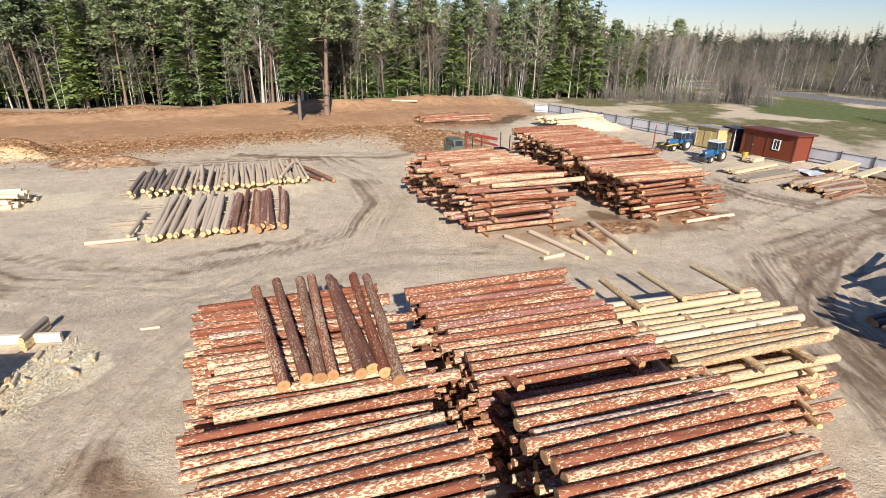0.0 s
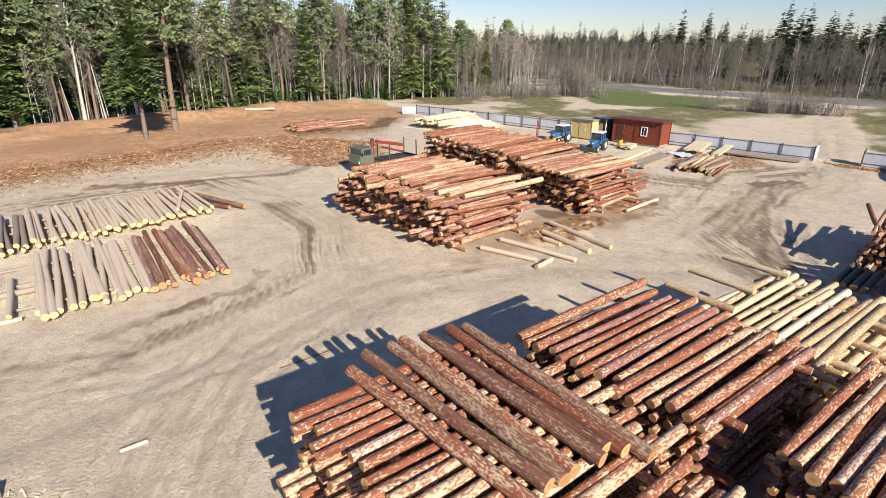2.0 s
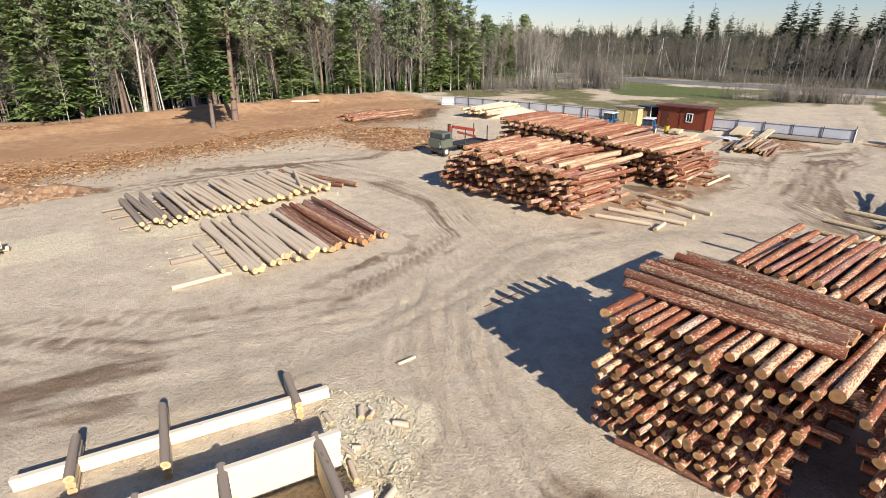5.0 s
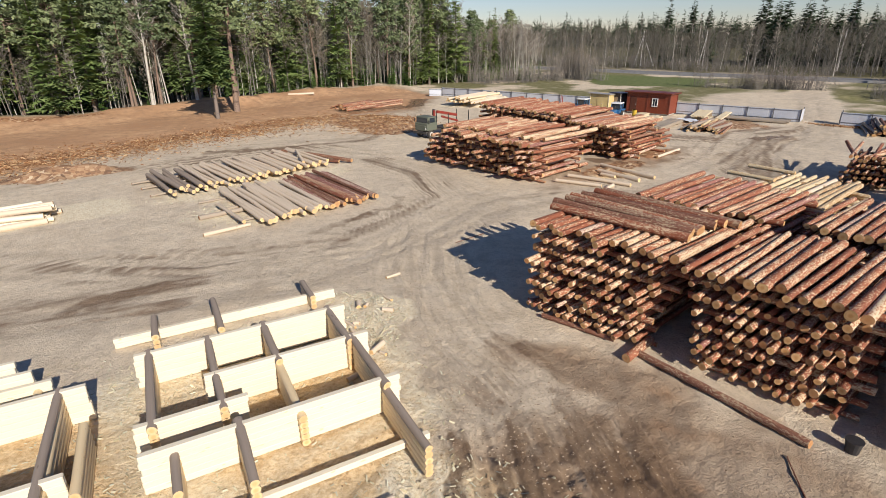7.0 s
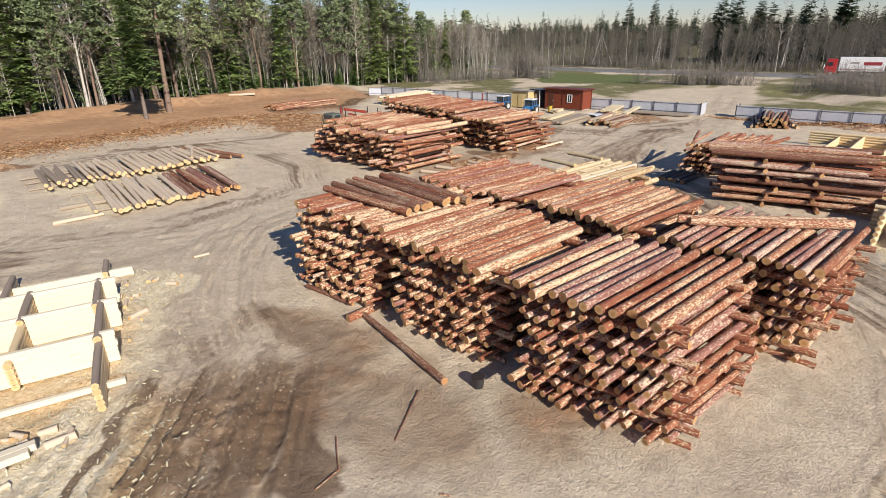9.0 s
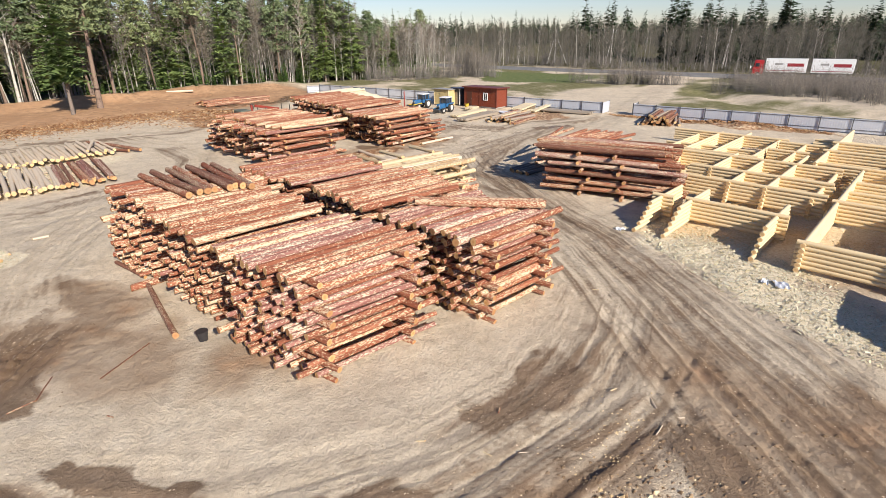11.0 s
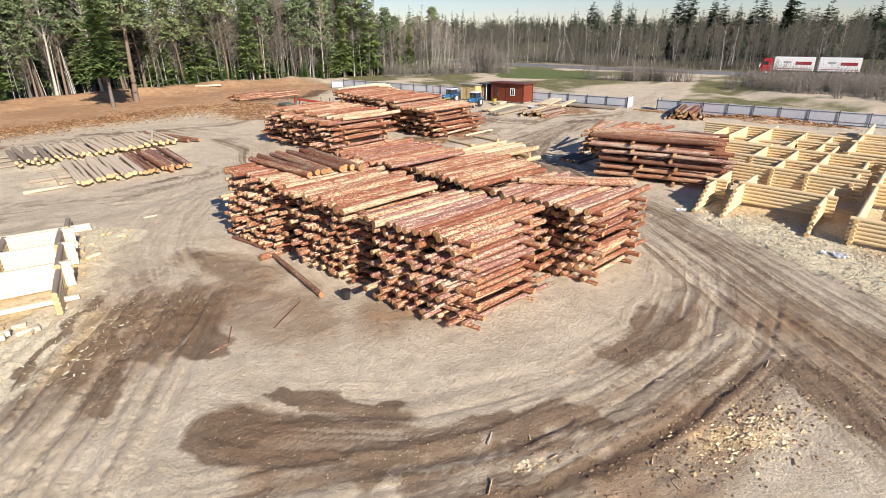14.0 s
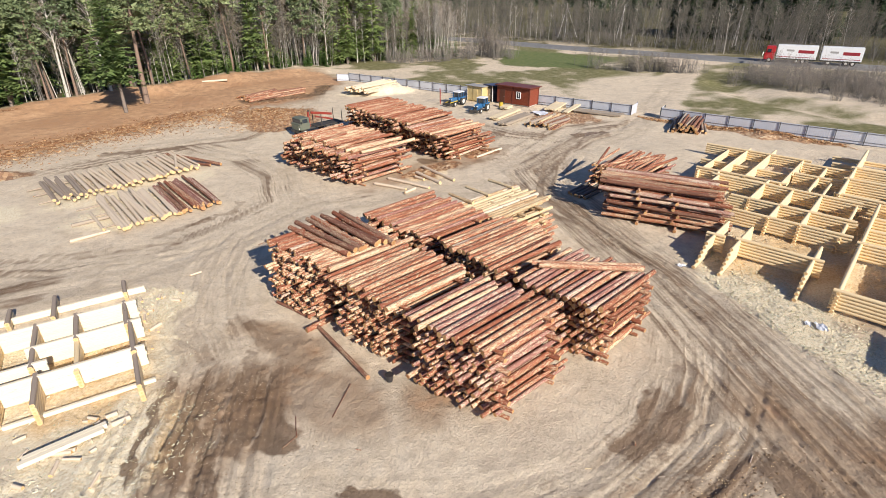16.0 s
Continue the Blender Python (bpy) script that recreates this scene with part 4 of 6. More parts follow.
def pine(rng, h, bare=0.5, clumps=95, tris=30, girth=0.0115):
    tv, tf, along = trunk_geo(rng, h, girth * h, 7, 0.03)
    v, f = [], []
    for c in range(clumps):
        t = bare + (1 - bare) * rng.random() ** 0.9
        a = rng.random() * 6.28
        reach = 0.15 * h * (1.12 - ((t - bare) / (1 - bare)) ** 2 * 0.75) * rng.uniform(0.3, 1.0)
        base = along(t)
        tip = base + Vector((math.cos(a) * reach, math.sin(a) * reach, rng.uniform(-0.05, 0.35) * reach))
        cone_strip(tv, tf, base, tip, 0.05, 0.015, 3)
        s = rng.uniform(0.5, 1.0)
        for k in range(tris):
            o = tip + Vector((rng.gauss(0, 0.55), rng.gauss(0, 0.55), rng.gauss(0, 0.28))) * s
            q = [o + Vector((rng.gauss(0, 0.27), rng.gauss(0, 0.27), rng.gauss(0, 0.2))) for _ in range(3)]
            n = len(v)
            v += q
            f.append((n, n + 1, n + 2))
    for c in range(10):  # dead stubs below the crown
        t = rng.uniform(0.2, bare)
        a = rng.random() * 6.28
        cone_strip(tv, tf, along(t), along(t) + Vector((math.cos(a), math.sin(a), rng.uniform(-0.2, 0.2))) * rng.uniform(0.5, 1.6), 0.035, 0.008, 3)
    return tv, tf, v, f


def leafless(rng, h, r, boughs=26, twigs=7, spread=0.22, low=0.35, buds=1):
    """A bare spring tree: slim stem, rising boughs, fans of thin twigs."""
    tv, tf, along = trunk_geo(rng, h * 0.96, r, 6, 0.045)
    v, f = [], []
    for b in range(boughs):
        t = low + (0.98 - low) * rng.random() ** 0.8
        a = rng.random() * 6.28
        ln = h * spread * (1.15 - t) * rng.uniform(0.5, 1.2) + 0.5
        up = rng.uniform(0.7, 1.7)
        d = Vector((math.cos(a), math.sin(a), up)).normalized()
        base = along(t)
        tip = base + d * ln
        cone_strip(tv, tf, base, tip, 0.02 + r * 0.22 * (1 - t), 0.008, 3)
        for k in range(twigs):
            s = rng.uniform(0.25, 1.0)
            p = base.lerp(tip, s)
            e = p + (d + Vector((rng.gauss(0, 0.5), rng.gauss(0, 0.5), rng.gauss(0.1, 0.4)))).normalized() * rng.uniform(0.4, 1.1) * (0.4 + ln * 0.22)
            sd = (e - p).cross(Vector((rng.gauss(0, 1), rng.gauss(0, 1), rng.gauss(0, 1)))).normalized() * 0.022
            n = len(v)
            v += [p - sd, p + sd, e]
            f.append((n, n + 1, n + 2))
            for m in range(buds):
                o = p.lerp(e, rng.random()) + Vector((rng.gauss(0, 0.1), rng.gauss(0, 0.1), rng.gauss(0, 0.1)))
                n = len(v)
                v += [o, o + Vector((rng.gauss(0, 0.09), rng.gauss(0, 0.09), rng.uniform(0.05, 0.22))), o + Vector((rng.gauss(0, 0.09), rng.gauss(0, 0.09), rng.uniform(-0.05, 0.12)))]
                f.append((n, n + 1, n + 2))
    return tv, tf, v, f


def bush(rng, h, stems=26, leaf=60, lw=0.2):
    tv, tf, v, f = [], [], [], []
    for s in range(stems):
        a = rng.random() * 6.28
        b = Vector((math.cos(a), math.sin(a), 0)) * rng.random() * h * 0.22
        tip = b + Vector((math.cos(a) * rng.uniform(0.05, 0.4), math.sin(a) * rng.uniform(0.05, 0.4), 1)) * h * rng.uniform(0.55, 1.05)
        cone_strip(tv, tf, b - Vector((0, 0, 0.3)), tip, 0.025, 0.006, 3)
        for k in range(leaf // 10):
            p = b.lerp(tip, rng.uniform(0.3, 1.0))
            e = p + Vector((rng.gauss(0, 0.4), rng.gauss(0, 0.4), rng.uniform(0.1, 0.8))) * h * 0.14
            sd = Vector((rng.gauss(0, 1), rng.gauss(0, 1), 0)).normalized() * lw * 0.12
            n = len(v)
            v += [p - sd, p + sd, e]
            f.append((n, n + 1, n + 2))
    return tv, tf, v, f


TREES = {}
PLAN = {  # kind: (maker, stem material, crown material, name, category, label)
    "spruce": ("stem_spruce", "spruce", "spruce_tree", "tall dark green spruce at the edge of the wood"),
    "pine": ("stem_pine", "pine", "pine_tree", "tall pine with a bare reddish trunk and grey-green crown"),
    "birch": ("stem_birch", "twig", "birch_tree", "bare pale-stemmed birch at the edge of the wood"),
    "aspen": ("stem_aspen", "bud", "aspen_tree", "bare grey-stemmed aspen with swelling buds"),
    "far_spruce": ("stem_spruce", "far_spruce", "spruce_tree", "distant dark spruce above the bare wood"),
    "shrub": ("stem_spruce", "shrub", "young_spruce", "bright green young spruce at the foot of the wood"),
    "bush": ("stem_aspen", "twig", "bush", "leafless grey-brown willow bush"),
}
trng = random.Random(77)
for k in range(4):
    TREES["spruce", k] = spruce(trng, 19 + k * 1.3, 0.08 + 0.05 * (k % 2), 1.5, 5)
    TREES["pine", k] = pine(trng, 19 + k, 0.34 + 0.06 * k)
    TREES["birch", k] = leafless(trng, 16.5 + k, 0.10 + 0.01 * k, 46, 12, 0.20, 0.38)
    TREES["aspen", k] = leafless(trng, 14.5 + k, 0.10, 42, 11, 0.20, 0.30, 2)
    TREES["shrub", k] = spruce(trng, 2.6 + 0.6 * k, 0.02, 0.6, 3)
    TREES["bush", k] = bush(trng, 3.2 + 0.5 * k, 34)
PROTO = {}


def tree(kind, x, y, scale=1.0, v=None, z=None, label="", group="trees at the edge of the wood"):
    """A tree with trunk and crown as parts; alike trees share their meshes."""
    v = trng.randrange(4) if v is None else v
    sm, cm, nm, lab = PLAN[kind]
    if (kind, v) not in PROTO:
        tv, tf, cv, cf = TREES[kind, v]
        PROTO[kind, v] = mesh_of("trunk", tv, tf, [sm], None, True), mesh_of("crown", cv, cf, [cm])
    t, c = PROTO[kind, v]
    root = thing(nm, (x, y, ground_z(x, y) if z is None else z), label or lab, nm.replace("_", " "), group, rz=trng.uniform(0, 360))
    root.scale = (scale, scale, scale * trng.uniform(0.92, 1.08))
    put("trunk", t, root)
    put("crown", c, root)
    return root


def stuff(name, label, category, kinds, spots, zf=None):
    """Woods nobody could count: many trees joined into one object."""
    for kind in sorted({k for k, *_ in spots}):
        sm, cm, nm, _ = PLAN[kind]
        vs, fs, ids, base = [], [], [], 0
        for k, x, y, s in spots:
            if k != kind:
                continue
            tv, tf, cv, cf = kinds[kind][trng.randrange(len(kinds[kind]))]
            a = trng.uniform(0, 6.28)
            ca, sa = math.cos(a) * s, math.sin(a) * s
            arr = np.array([tuple(p) for p in tv + cv])
            z = ground_z(x, y) if zf is None else zf(x, y)
            arr = np.stack([arr[:, 0] * ca - arr[:, 1] * sa + x, arr[:, 0] * sa + arr[:, 1] * ca + y, arr[:, 2] * s * trng.uniform(0.85, 1.15) + z], -1)
            vs.append(arr)
            fs += [tuple(i + base for i in q) for q in tf] + [tuple(i + base + len(tv) for i in q) for q in cf]
            ids += [0] * len(tf) + [1] * len(cf)
            base += len(arr)
        if base:
            me = mesh_of(name, np.concatenate(vs), fs, [sm, cm], ids)
            tagged(new(name, me), label, category, kind="stuff")


def edge_point(s, depth):
    """A place along the wood's edge, so many metres in."""
    seg = [(Vector(a), Vector(b)) for a, b in zip(FOREST_EDGE, FOREST_EDGE[1:])]
    s *= sum((b - a).length for a, b in seg)
    for a, b in seg:
        if s <= (b - a).length:
            d = (b - a).normalized()
            return a + d * s + Vector((-d.y, d.x)) * depth
        s -= (b - a).length
    return seg[-1][1] + Vector((-1, 0)) * depth


# trees of the wood's edge, by stretches: mostly conifers, then a stand of birch, then mixed
count = {"spruce": 0, "pine": 0, "birch": 0, "aspen": 0}
placed = []
for k in range(1100):
    p = edge_point(trng.uniform(0.22, 0.97), abs(trng.gauss(0, 5.5)) + trng.uniform(0, 1.5))
    birchy = 0.80 if -18 < p.x < -4 else 0.72 if 3 < p.x < 26 else 0.33 if p.x < -18 else 0.85
    if p.x > 40:
        birchy = 0.95
    kind = trng.choice(["birch", "birch", "aspen"]) if trng.random() < birchy else "spruce" if trng.random() < 0.55 else "pine"
    gap = 1.1 if kind in ("birch", "aspen") else 2.4
    if count[kind] >= 130 or any((p - q).length < min(gap, g) if kind != kk else (p - q).length < gap for q, g, kk in placed):
        continue
    placed.append((p, gap, kind))
    count[kind] += 1
    tree(kind, p.x, p.y, trng.uniform(0.8, 1.08) * (0.72 if p.x > 30 else 1.0))
for k in range(120):
    p = edge_point(trng.uniform(0.36, 0.8), trng.uniform(-1.0, 4.0))
    if (p.x < -14 and trng.random() < 0.8):
        continue
    tree("shrub", p.x, p.y, trng.uniform(0.6, 1.15), group="young growth at the foot of the wood")

# the two trees left standing on the earth bank
TREES["pine", 9] = pine(trng, 24, 0.43, 190, 34, 0.017)
TREES["birch", 9] = leafless(trng, 20, 0.24, 50, 12)
tree("pine", -20.8, 82.0, 1.0, 9, label="lone tall pine on the earth bank, lower trunk bare")
TREES["spruce", 9] = spruce(trng, 23, 0.25, 2.2, 6, 1.15)
tree("birch", -32.5, 87.5, 1.0, 9, label="stout leaning birch with a pale trunk at the wood's edge")
tree("birch", -26.5, 89.5, 0.95, 9, label="stout birch with a pale trunk at the wood's edge")
tree("spruce", -23.2, 76.0, 0.95, 9, label="spruce with a long bare lower stem on the earth bank")

# deep wood behind the edge
low = {k: [] for k in ("spruce", "pine", "birch", "aspen", "bush")}
lrng = random.Random(31)
for k in range(3):
    low["spruce"].append(spruce(lrng, 20 + k, 0.1, 0.7, 2))
    low["pine"].append(pine(lrng, 20 + k, 0.5, 30, 12))
    low["birch"].append(leafless(lrng, 17 + k, 0.10, 20, 5))
    low["aspen"].append(leafless(lrng, 14 + k, 0.09, 30, 7, 0.24, 0.25, 2))
    low["bush"].append(bush(lrng, 4 + k, 22, 40, 0.3))
spots = []
for k in range(620):
    p = edge_point(trng.uniform(0.12, 1.0), trng.uniform(7, 55))
    spots.append((trng.choice(["spruce", "pine", "birch", "birch", "aspen"]) if p.x < 30 else trng.choice(["birch", "aspen", "aspen", "spruce"]), p.x, p.y, trng.uniform(0.8, 1.1) * (0.75 if p.x > 30 else 1)))
for k in range(300):  # thin young stems along the edge
    p = edge_point(trng.uniform(0.2, 0.75), trng.uniform(-0.8, 7))
    spots.append((trng.choice(["aspen", "aspen", "birch"]), p.x, p.y, trng.uniform(0.35, 0.75)))
stuff("deep_wood", "dense mixed wood of conifers and bare birches", "wood", low, spots)
# bare wood beyond the road
spots = []
road_v = [Vector(p) for p in ROAD]
for k in range(3200):
    i = trng.randrange(len(road_v) - 1)
    a, b = road_v[i], road_v[i + 1]
    if trng.random() > (b - a).length / 60:
        continue
    d = (b - a).normalized()
    p = a.lerp(b, trng.random()) + Vector((-d.y, d.x)) * (11 + abs(trng.gauss(0, 1)) * 24)
    spots.append((trng.choice(["aspen"] * 9 + ["birch"] + ["bush"] * 5), p.x, p.y, trng.uniform(0.58, 0.8)))
low["far_spruce"] = [spruce(lrng, 18 + k, 0.05, 1.4, 4, 1.5) for k in range(3)]
for k in range(46):  # dark conifers standing over the bare wood
    a, r = radians(trng.choice((44, 49, 53, 57, 61, 66, 72, 78)) + trng.gauss(0, 1.6)), trng.uniform(190, 245)
    spots.append(("far_spruce", -13 + r * math.sin(a), 6 + r * math.cos(a), trng.uniform(0.85, 1.2)))
stuff("roadside_wood", "grey-brown leafless wood beyond the road", "wood", low, spots)
# scrub between fence and road
spots = [("bush", trng.gauss(76, 4.2), 0, trng.uniform(0.5, 0.95)) for _ in range(60)]
spots = [(k, x, 77 - (x - 74) * 0.85 + trng.gauss(0, 1.3), s) for k, x, _, s in spots]
for k in range(520):
    a, b = trng.random(), trng.random()
    spots.append(("bush", 80 + 6 * a + 22 * b + trng.gauss(0, 1.5), 60 - 42 * a + 6 * b + trng.gauss(0, 2), trng.uniform(0.4, 0.8)))
for k in range(60):
    a = trng.random()
    spots.append(("bush", 30 + 24 * a + trng.gauss(0, 2), 113 - 2 * a + trng.gauss(0, 2) , trng.uniform(0.4, 1.0)))
for k in range(30):
    spots.append(("bush", trng.gauss(57, 2), trng.gauss(113, 3), trng.uniform(0.9, 1.4)))
for k in range(26):
    spots.append(("aspen", trng.gauss(57.5, 2.2), trng.gauss(114.5, 2.5), trng.uniform(0.35, 0.55)))
    x = trng.gauss(76, 4)
    spots.append(("aspen", x, 81 - (x - 74) * 0.7 + trng.gauss(0, 1.2), trng.uniform(0.18, 0.34)))
spots.append(("birch", 76.5, 80.0, 0.5))
stuff("scrub", "leafless grey-brown willow scrub beyond the fence", "scrub", low, spots)
# far woods up to the horizon
tiny = {"far_spruce": [spruce(lrng, 19, 0.03, 0.8, 3, 1.6) for _ in range(3)], "aspen": [leafless(lrng, 16, 0.1, 16, 5, 0.25, 0.25, 2) for _ in range(2)]}
spots = []
for k in range(1700):
    a, r = radians(trng.uniform(8, 100)), trng.uniform(210, 380) if k % 3 == 0 else trng.uniform(360, 800)
    fir = r > 360 and trng.random() < 0.75
    spots.append(("far_spruce" if fir else "aspen", r * math.cos(a), 30 + r * math.sin(a), trng.uniform(0.85, 1.15) if fir else trng.uniform(0.7, 0.95)))
stuff("far_wood", "distant dark conifer wood along the horizon", "wood", tiny, spots)


# ---- flat spreads of long logs ----
def spread(label, a, b, turn, length, n, kinds, seed, r=0.13, layers=1):
    """Long logs laid side by side on a few bearers, their near ends along a-b."""
    rng = random.Random(seed)
    a, b = Vector(a), Vector(b)
    root = thing("log_row", (a.x, a.y, 0), label, "log row", "rows of long house logs")
    for f in (0.2, 0.55, 0.85):
        o = Vector((math.cos(radians(turn)), math.sin(radians(turn)))) * length * f
        d = (b - a).normalized()
        e = a.lerp(b, 0.5)
        log(root, (*(a + o - d * rng.uniform(0.3, 1.6)), 0.1), (*(e + o), 0.1), 0.09, "old_plank", rng)
        log(root, (*(e + o), 0.1), (*(b + o + d * 0.1), 0.1), 0.09, "old_plank", rng)
    for i in range(n):
        s = i / (n - 1)
        p = a.lerp(b, s) + Vector((rng.gauss(0, 0.12), rng.gauss(0, 0.35)))
        t = radians(turn + rng.gauss(0, 1.6))
        ll = length * rng.uniform(0.88, 1.05)
        rr = r * rng.uniform(0.8, 1.15)
        z = 0.22 + rr + (0.2 if layers > 1 and i % 3 == 0 else 0.0)
        log(root, (*p, z), (p.x + ll * math.cos(t), p.y + ll * math.sin(t), z + rng.uniform(-0.03, 0.04)), rr, kinds(s, rng), rng)
    return root


row_m = spread("row of long peeled logs, dark unpeeled ones at one end", (-19.0, 28.5), (-11.2, 31.2), 109, 8.7, 36, lambda s, r: "peeled" if s < 0.62 + r.uniform(-0.08, 0.08) else r.choice(["bark_grey", "bark_dark", "bark"]), 41, 0.16)
row_l = spread("row of long peeled logs, weathered dark ones at one end", (-24.8, 37.2), (-13.0, 42.6), 112, 7.2, 58, lambda s, r: "weathered" if s < 0.2 else "peeled", 42, 0.148, 2)
log(row_l, (-10.9, 43.1, 0.3), (-16.4, 48.8, 0.5), 0.15, "bark_dark", rng)
log(row_l, (-11.9, 43.4, 0.25), (-17.6, 48.4, 0.3), 0.15, "bark_dark", rng)
log(row_l, (-15.1, 42.2, 0.7), (-15.3, 46.2, 1.0), 0.12, "peeled", rng)
log(row_m, (-19.9, 28.6, 0.42), (-21.6, 33.4, 0.3), 0.12, "peeled", rng)
log(row_m, (-22.6, 31.2, 0.18), (-19.8, 32.2, 0.18), 0.17, "old_plank", rng)
log(row_m, (-22.2, 28.0, 0.12), (-19.6, 29.0, 0.12), 0.12, "peeled", rng)

# loose logs on the ground
LOOSE = [((2.7, 31.1), (5.0, 28.4), "peeled", 0.14), ((4.4, 32.0), (7.1, 27.9), "peeled", 0.14), ((7.6, 32.6), (8.6, 28.8), "peeled", 0.17), ((8.8, 33.9), (10.1, 28.9), "peeled", 0.16), ((4.5, 27.5), (5.9, 28.3), "peeled", 0.14), ((7.0, 31.4), (7.5, 30.2), "peeled", 0.14),
         ((-6.85, 9.7), (-5.3, 4.1), "bark_dark", 0.13), ((-7.4, 9.3), (-5.9, 9.95), "bark", 0.15), ((-12.4, 95.2), (-8.0, 95.4), "peeled", 0.2), ((-8.6, 13.1), (-7.0, 10.5), "bark_dark", 0.1), ((15.5, 34.9), (19.5, 36.7), "peeled", 0.13),
         ((18.4, 21.4), (23.4, 23.6), "pipe", 0.16), ((18.3, 21.0), (23.0, 23.0), "pipe", 0.16), ((18.5, 20.6), (22.7, 22.4), "pipe", 0.16), ((18.6, 20.2), (22.1, 21.6), "pipe", 0.16), ((18.8, 19.7), (22.4, 21.1), "pipe", 0.16)]
for (x0, y0), (x1, y1), kind, r in LOOSE:
    h = (ground_z(x0, y0) + ground_z(x1, y1)) / 2 + r
    lab = {"peeled": "pale peeled log lying on the ground", "bark_dark": "dark muddy log lying beside the stacks", "bark": "short bark-covered log end", "pipe": "dark log lying in the shade of a pile"}[kind]
    tagged(log(None, (x0, y0, h), (x1, y1, h), r, kind, rng, "loose_log"), lab, "log", "loose logs")


def heap(label, base, turn, length, width, n, kinds, seed, r=0.14, name="log_heap", cat="log heap", layers=3):
    """A low heap: logs roughly side by side, fewer in each layer above."""
    rng = random.Random(seed)
    b = Vector(base)
    u = Vector((math.cos(radians(turn)), math.sin(radians(turn))))
    w = Vector((-u.y, u.x))
    g = ground_z(b.x, b.y)
    root = thing(name, (b.x, b.y, 0), label, cat, "log heaps")
    for k in range(layers):
        m = n - k * max(1, n // (layers + 1))
        for i in range(m):
            o = (i - (m - 1) / 2) * width / n
            t = radians(turn + rng.gauss(0, 4))
            p = b + w * o + u * rng.gauss(0, 0.35)
            d = Vector((math.cos(t), math.sin(t))) * length * rng.uniform(0.42, 0.52)
            z = g + r + k * r * 1.75
            log(root, (*(p - d), z + rng.gauss(0, 0.03)), (*(p + d), z + rng.gauss(0, 0.05)), r * rng.uniform(0.8, 1.15), kinds[int(rng.random() * len(kinds))], rng)
    return root


heap("low heap of thin red-brown logs on the earth bank", (-3.4, 80.2), 35, 7.0, 5.0, 12, ["bark", "bark_dark"], 51)
heap("low heap of dark logs on the earth bank", (0.6, 81.0), 20, 7.0, 2.5, 5, ["bark_dark", "bark"], 52)
heap("heap of pale squared logs and slabs near the fence", (15.6, 77.6), 32, 9.0, 6.0, 12, ["peeled", "plank", "peeled"], 53, 0.17)
heap("low pile of grey-brown logs near the cabin", (31.3, 45.2), 32, 6.0, 4.6, 12, ["weathered", "bark_dark", "bark_pale"], 54, 0.15)
heap("pile of grey-brown logs against the metal fence", (46.6, 35.4), 38, 6.2, 4.4, 12, ["weathered", "bark_dark"], 55, 0.16, layers=4)
heap("short pale offcuts and beams beside the yard track", (-33.5, 35.0), 12, 4.0, 3.2, 8, ["peeled", "beam"], 56, 0.17)


# ---- stacks of boards ----
def board_stack(label, at, turn, length, boards, rows, w=0.18, t=0.05, kind="plank", seed=1, z=0.15, tilt=0.0):
    rng = random.Random(seed)
    root = thing("board_stack", (at[0], at[1], ground_z(*at)), label, "board stack", "stacks of boards", rz=turn)
    for x in (-length * 0.3, length * 0.3):
        part("bearer", block((x - 0.06, -boards * w / 2, 0, x + 0.06, boards * w / 2, z), bevel=0.01), "old_plank", root)
    for k in range(rows):
        for i in range(boards):
            dx = rng.gauss(0, 0.12)
            y = (i - boards / 2) * w + rng.uniform(-0.01, 0.01)
            o = part("board", block((-length / 2 + dx, y, z + k * t * 1.05, length / 2 + dx, y + w * 0.93, z + k * t * 1.05 + t), bevel=0.006), kind, root)
            o.matrix_basis = pose(0, 0, 0, 0, -tilt, rng.gauss(0, 0.7))
    return root


board_stack("pale fresh boards stacked low beside the cabin", (28.3, 51.8), 33, 7.2, 7, 4, 0.2, 0.07, seed=1)
board_stack("grey weathered slabs stacked on bearers", (28.0, 48.4), 30, 7.5, 6, 3, 0.26, 0.1, "old_plank", 2)
board_stack("stack of fresh boards lying askew on timbers", (37.4, 52.4), 33, 5.0, 9, 3, 0.2, 0.06, seed=3, z=0.5, tilt=4)
board_stack("few pale planks propped on timbers near the fence", (39.0, 50.3), 28, 5.2, 4, 3, 0.2, 0.06, seed=4, z=0.45, tilt=6)
board_stack("long grey poles and slabs along the fence", (40.6, 47.6), -56, 8.0, 7, 2, 0.26, 0.1, "old_plank", 5)
board_stack("short boards stacked before the cabin door", (30.6, 55.8), 33, 1.9, 6, 6, 0.2, 0.06, seed=6)
board_stack("two white planed beams lying on sawdust", (-18.4, 5.0), 17, 3.1, 2, 1, 0.26, 0.2, "beam", 7, z=0.12)

# ---- round-log houses under assembly ----
HO, HA = Vector((21.5, -0.8)), radians(25)
HU, HV = Vector((math.cos(HA), math.sin(HA))), Vector((-math.sin(HA), math.cos(HA)))


def hp(u, v):
    return HO + HU * u + HV * v


def log_wall(root, a, b, courses, r=0.125, step0=0.0, step1=0.0, over=0.28, base=0.0, kind="milled"):
    """One wall of stacked round logs from a to b; step0/step1 draw each higher course back, like stairs."""
    a, b = Vector(a), Vector(b)
    d = (b - a).normalized()
    for k in range(courses):
        s0 = -over + step0 * k ** 0.8 * (1.0 if step0 else 0)
        s1 = -over + step1 * k ** 0.8
        p, q = a + d * s0, b - d * s1
        if (q - p).length < 0.5:
            break
        z = base + r + k * r * 1.8
        log(root, (*p, z), (*q, z), r, kind, random, "wall_log")


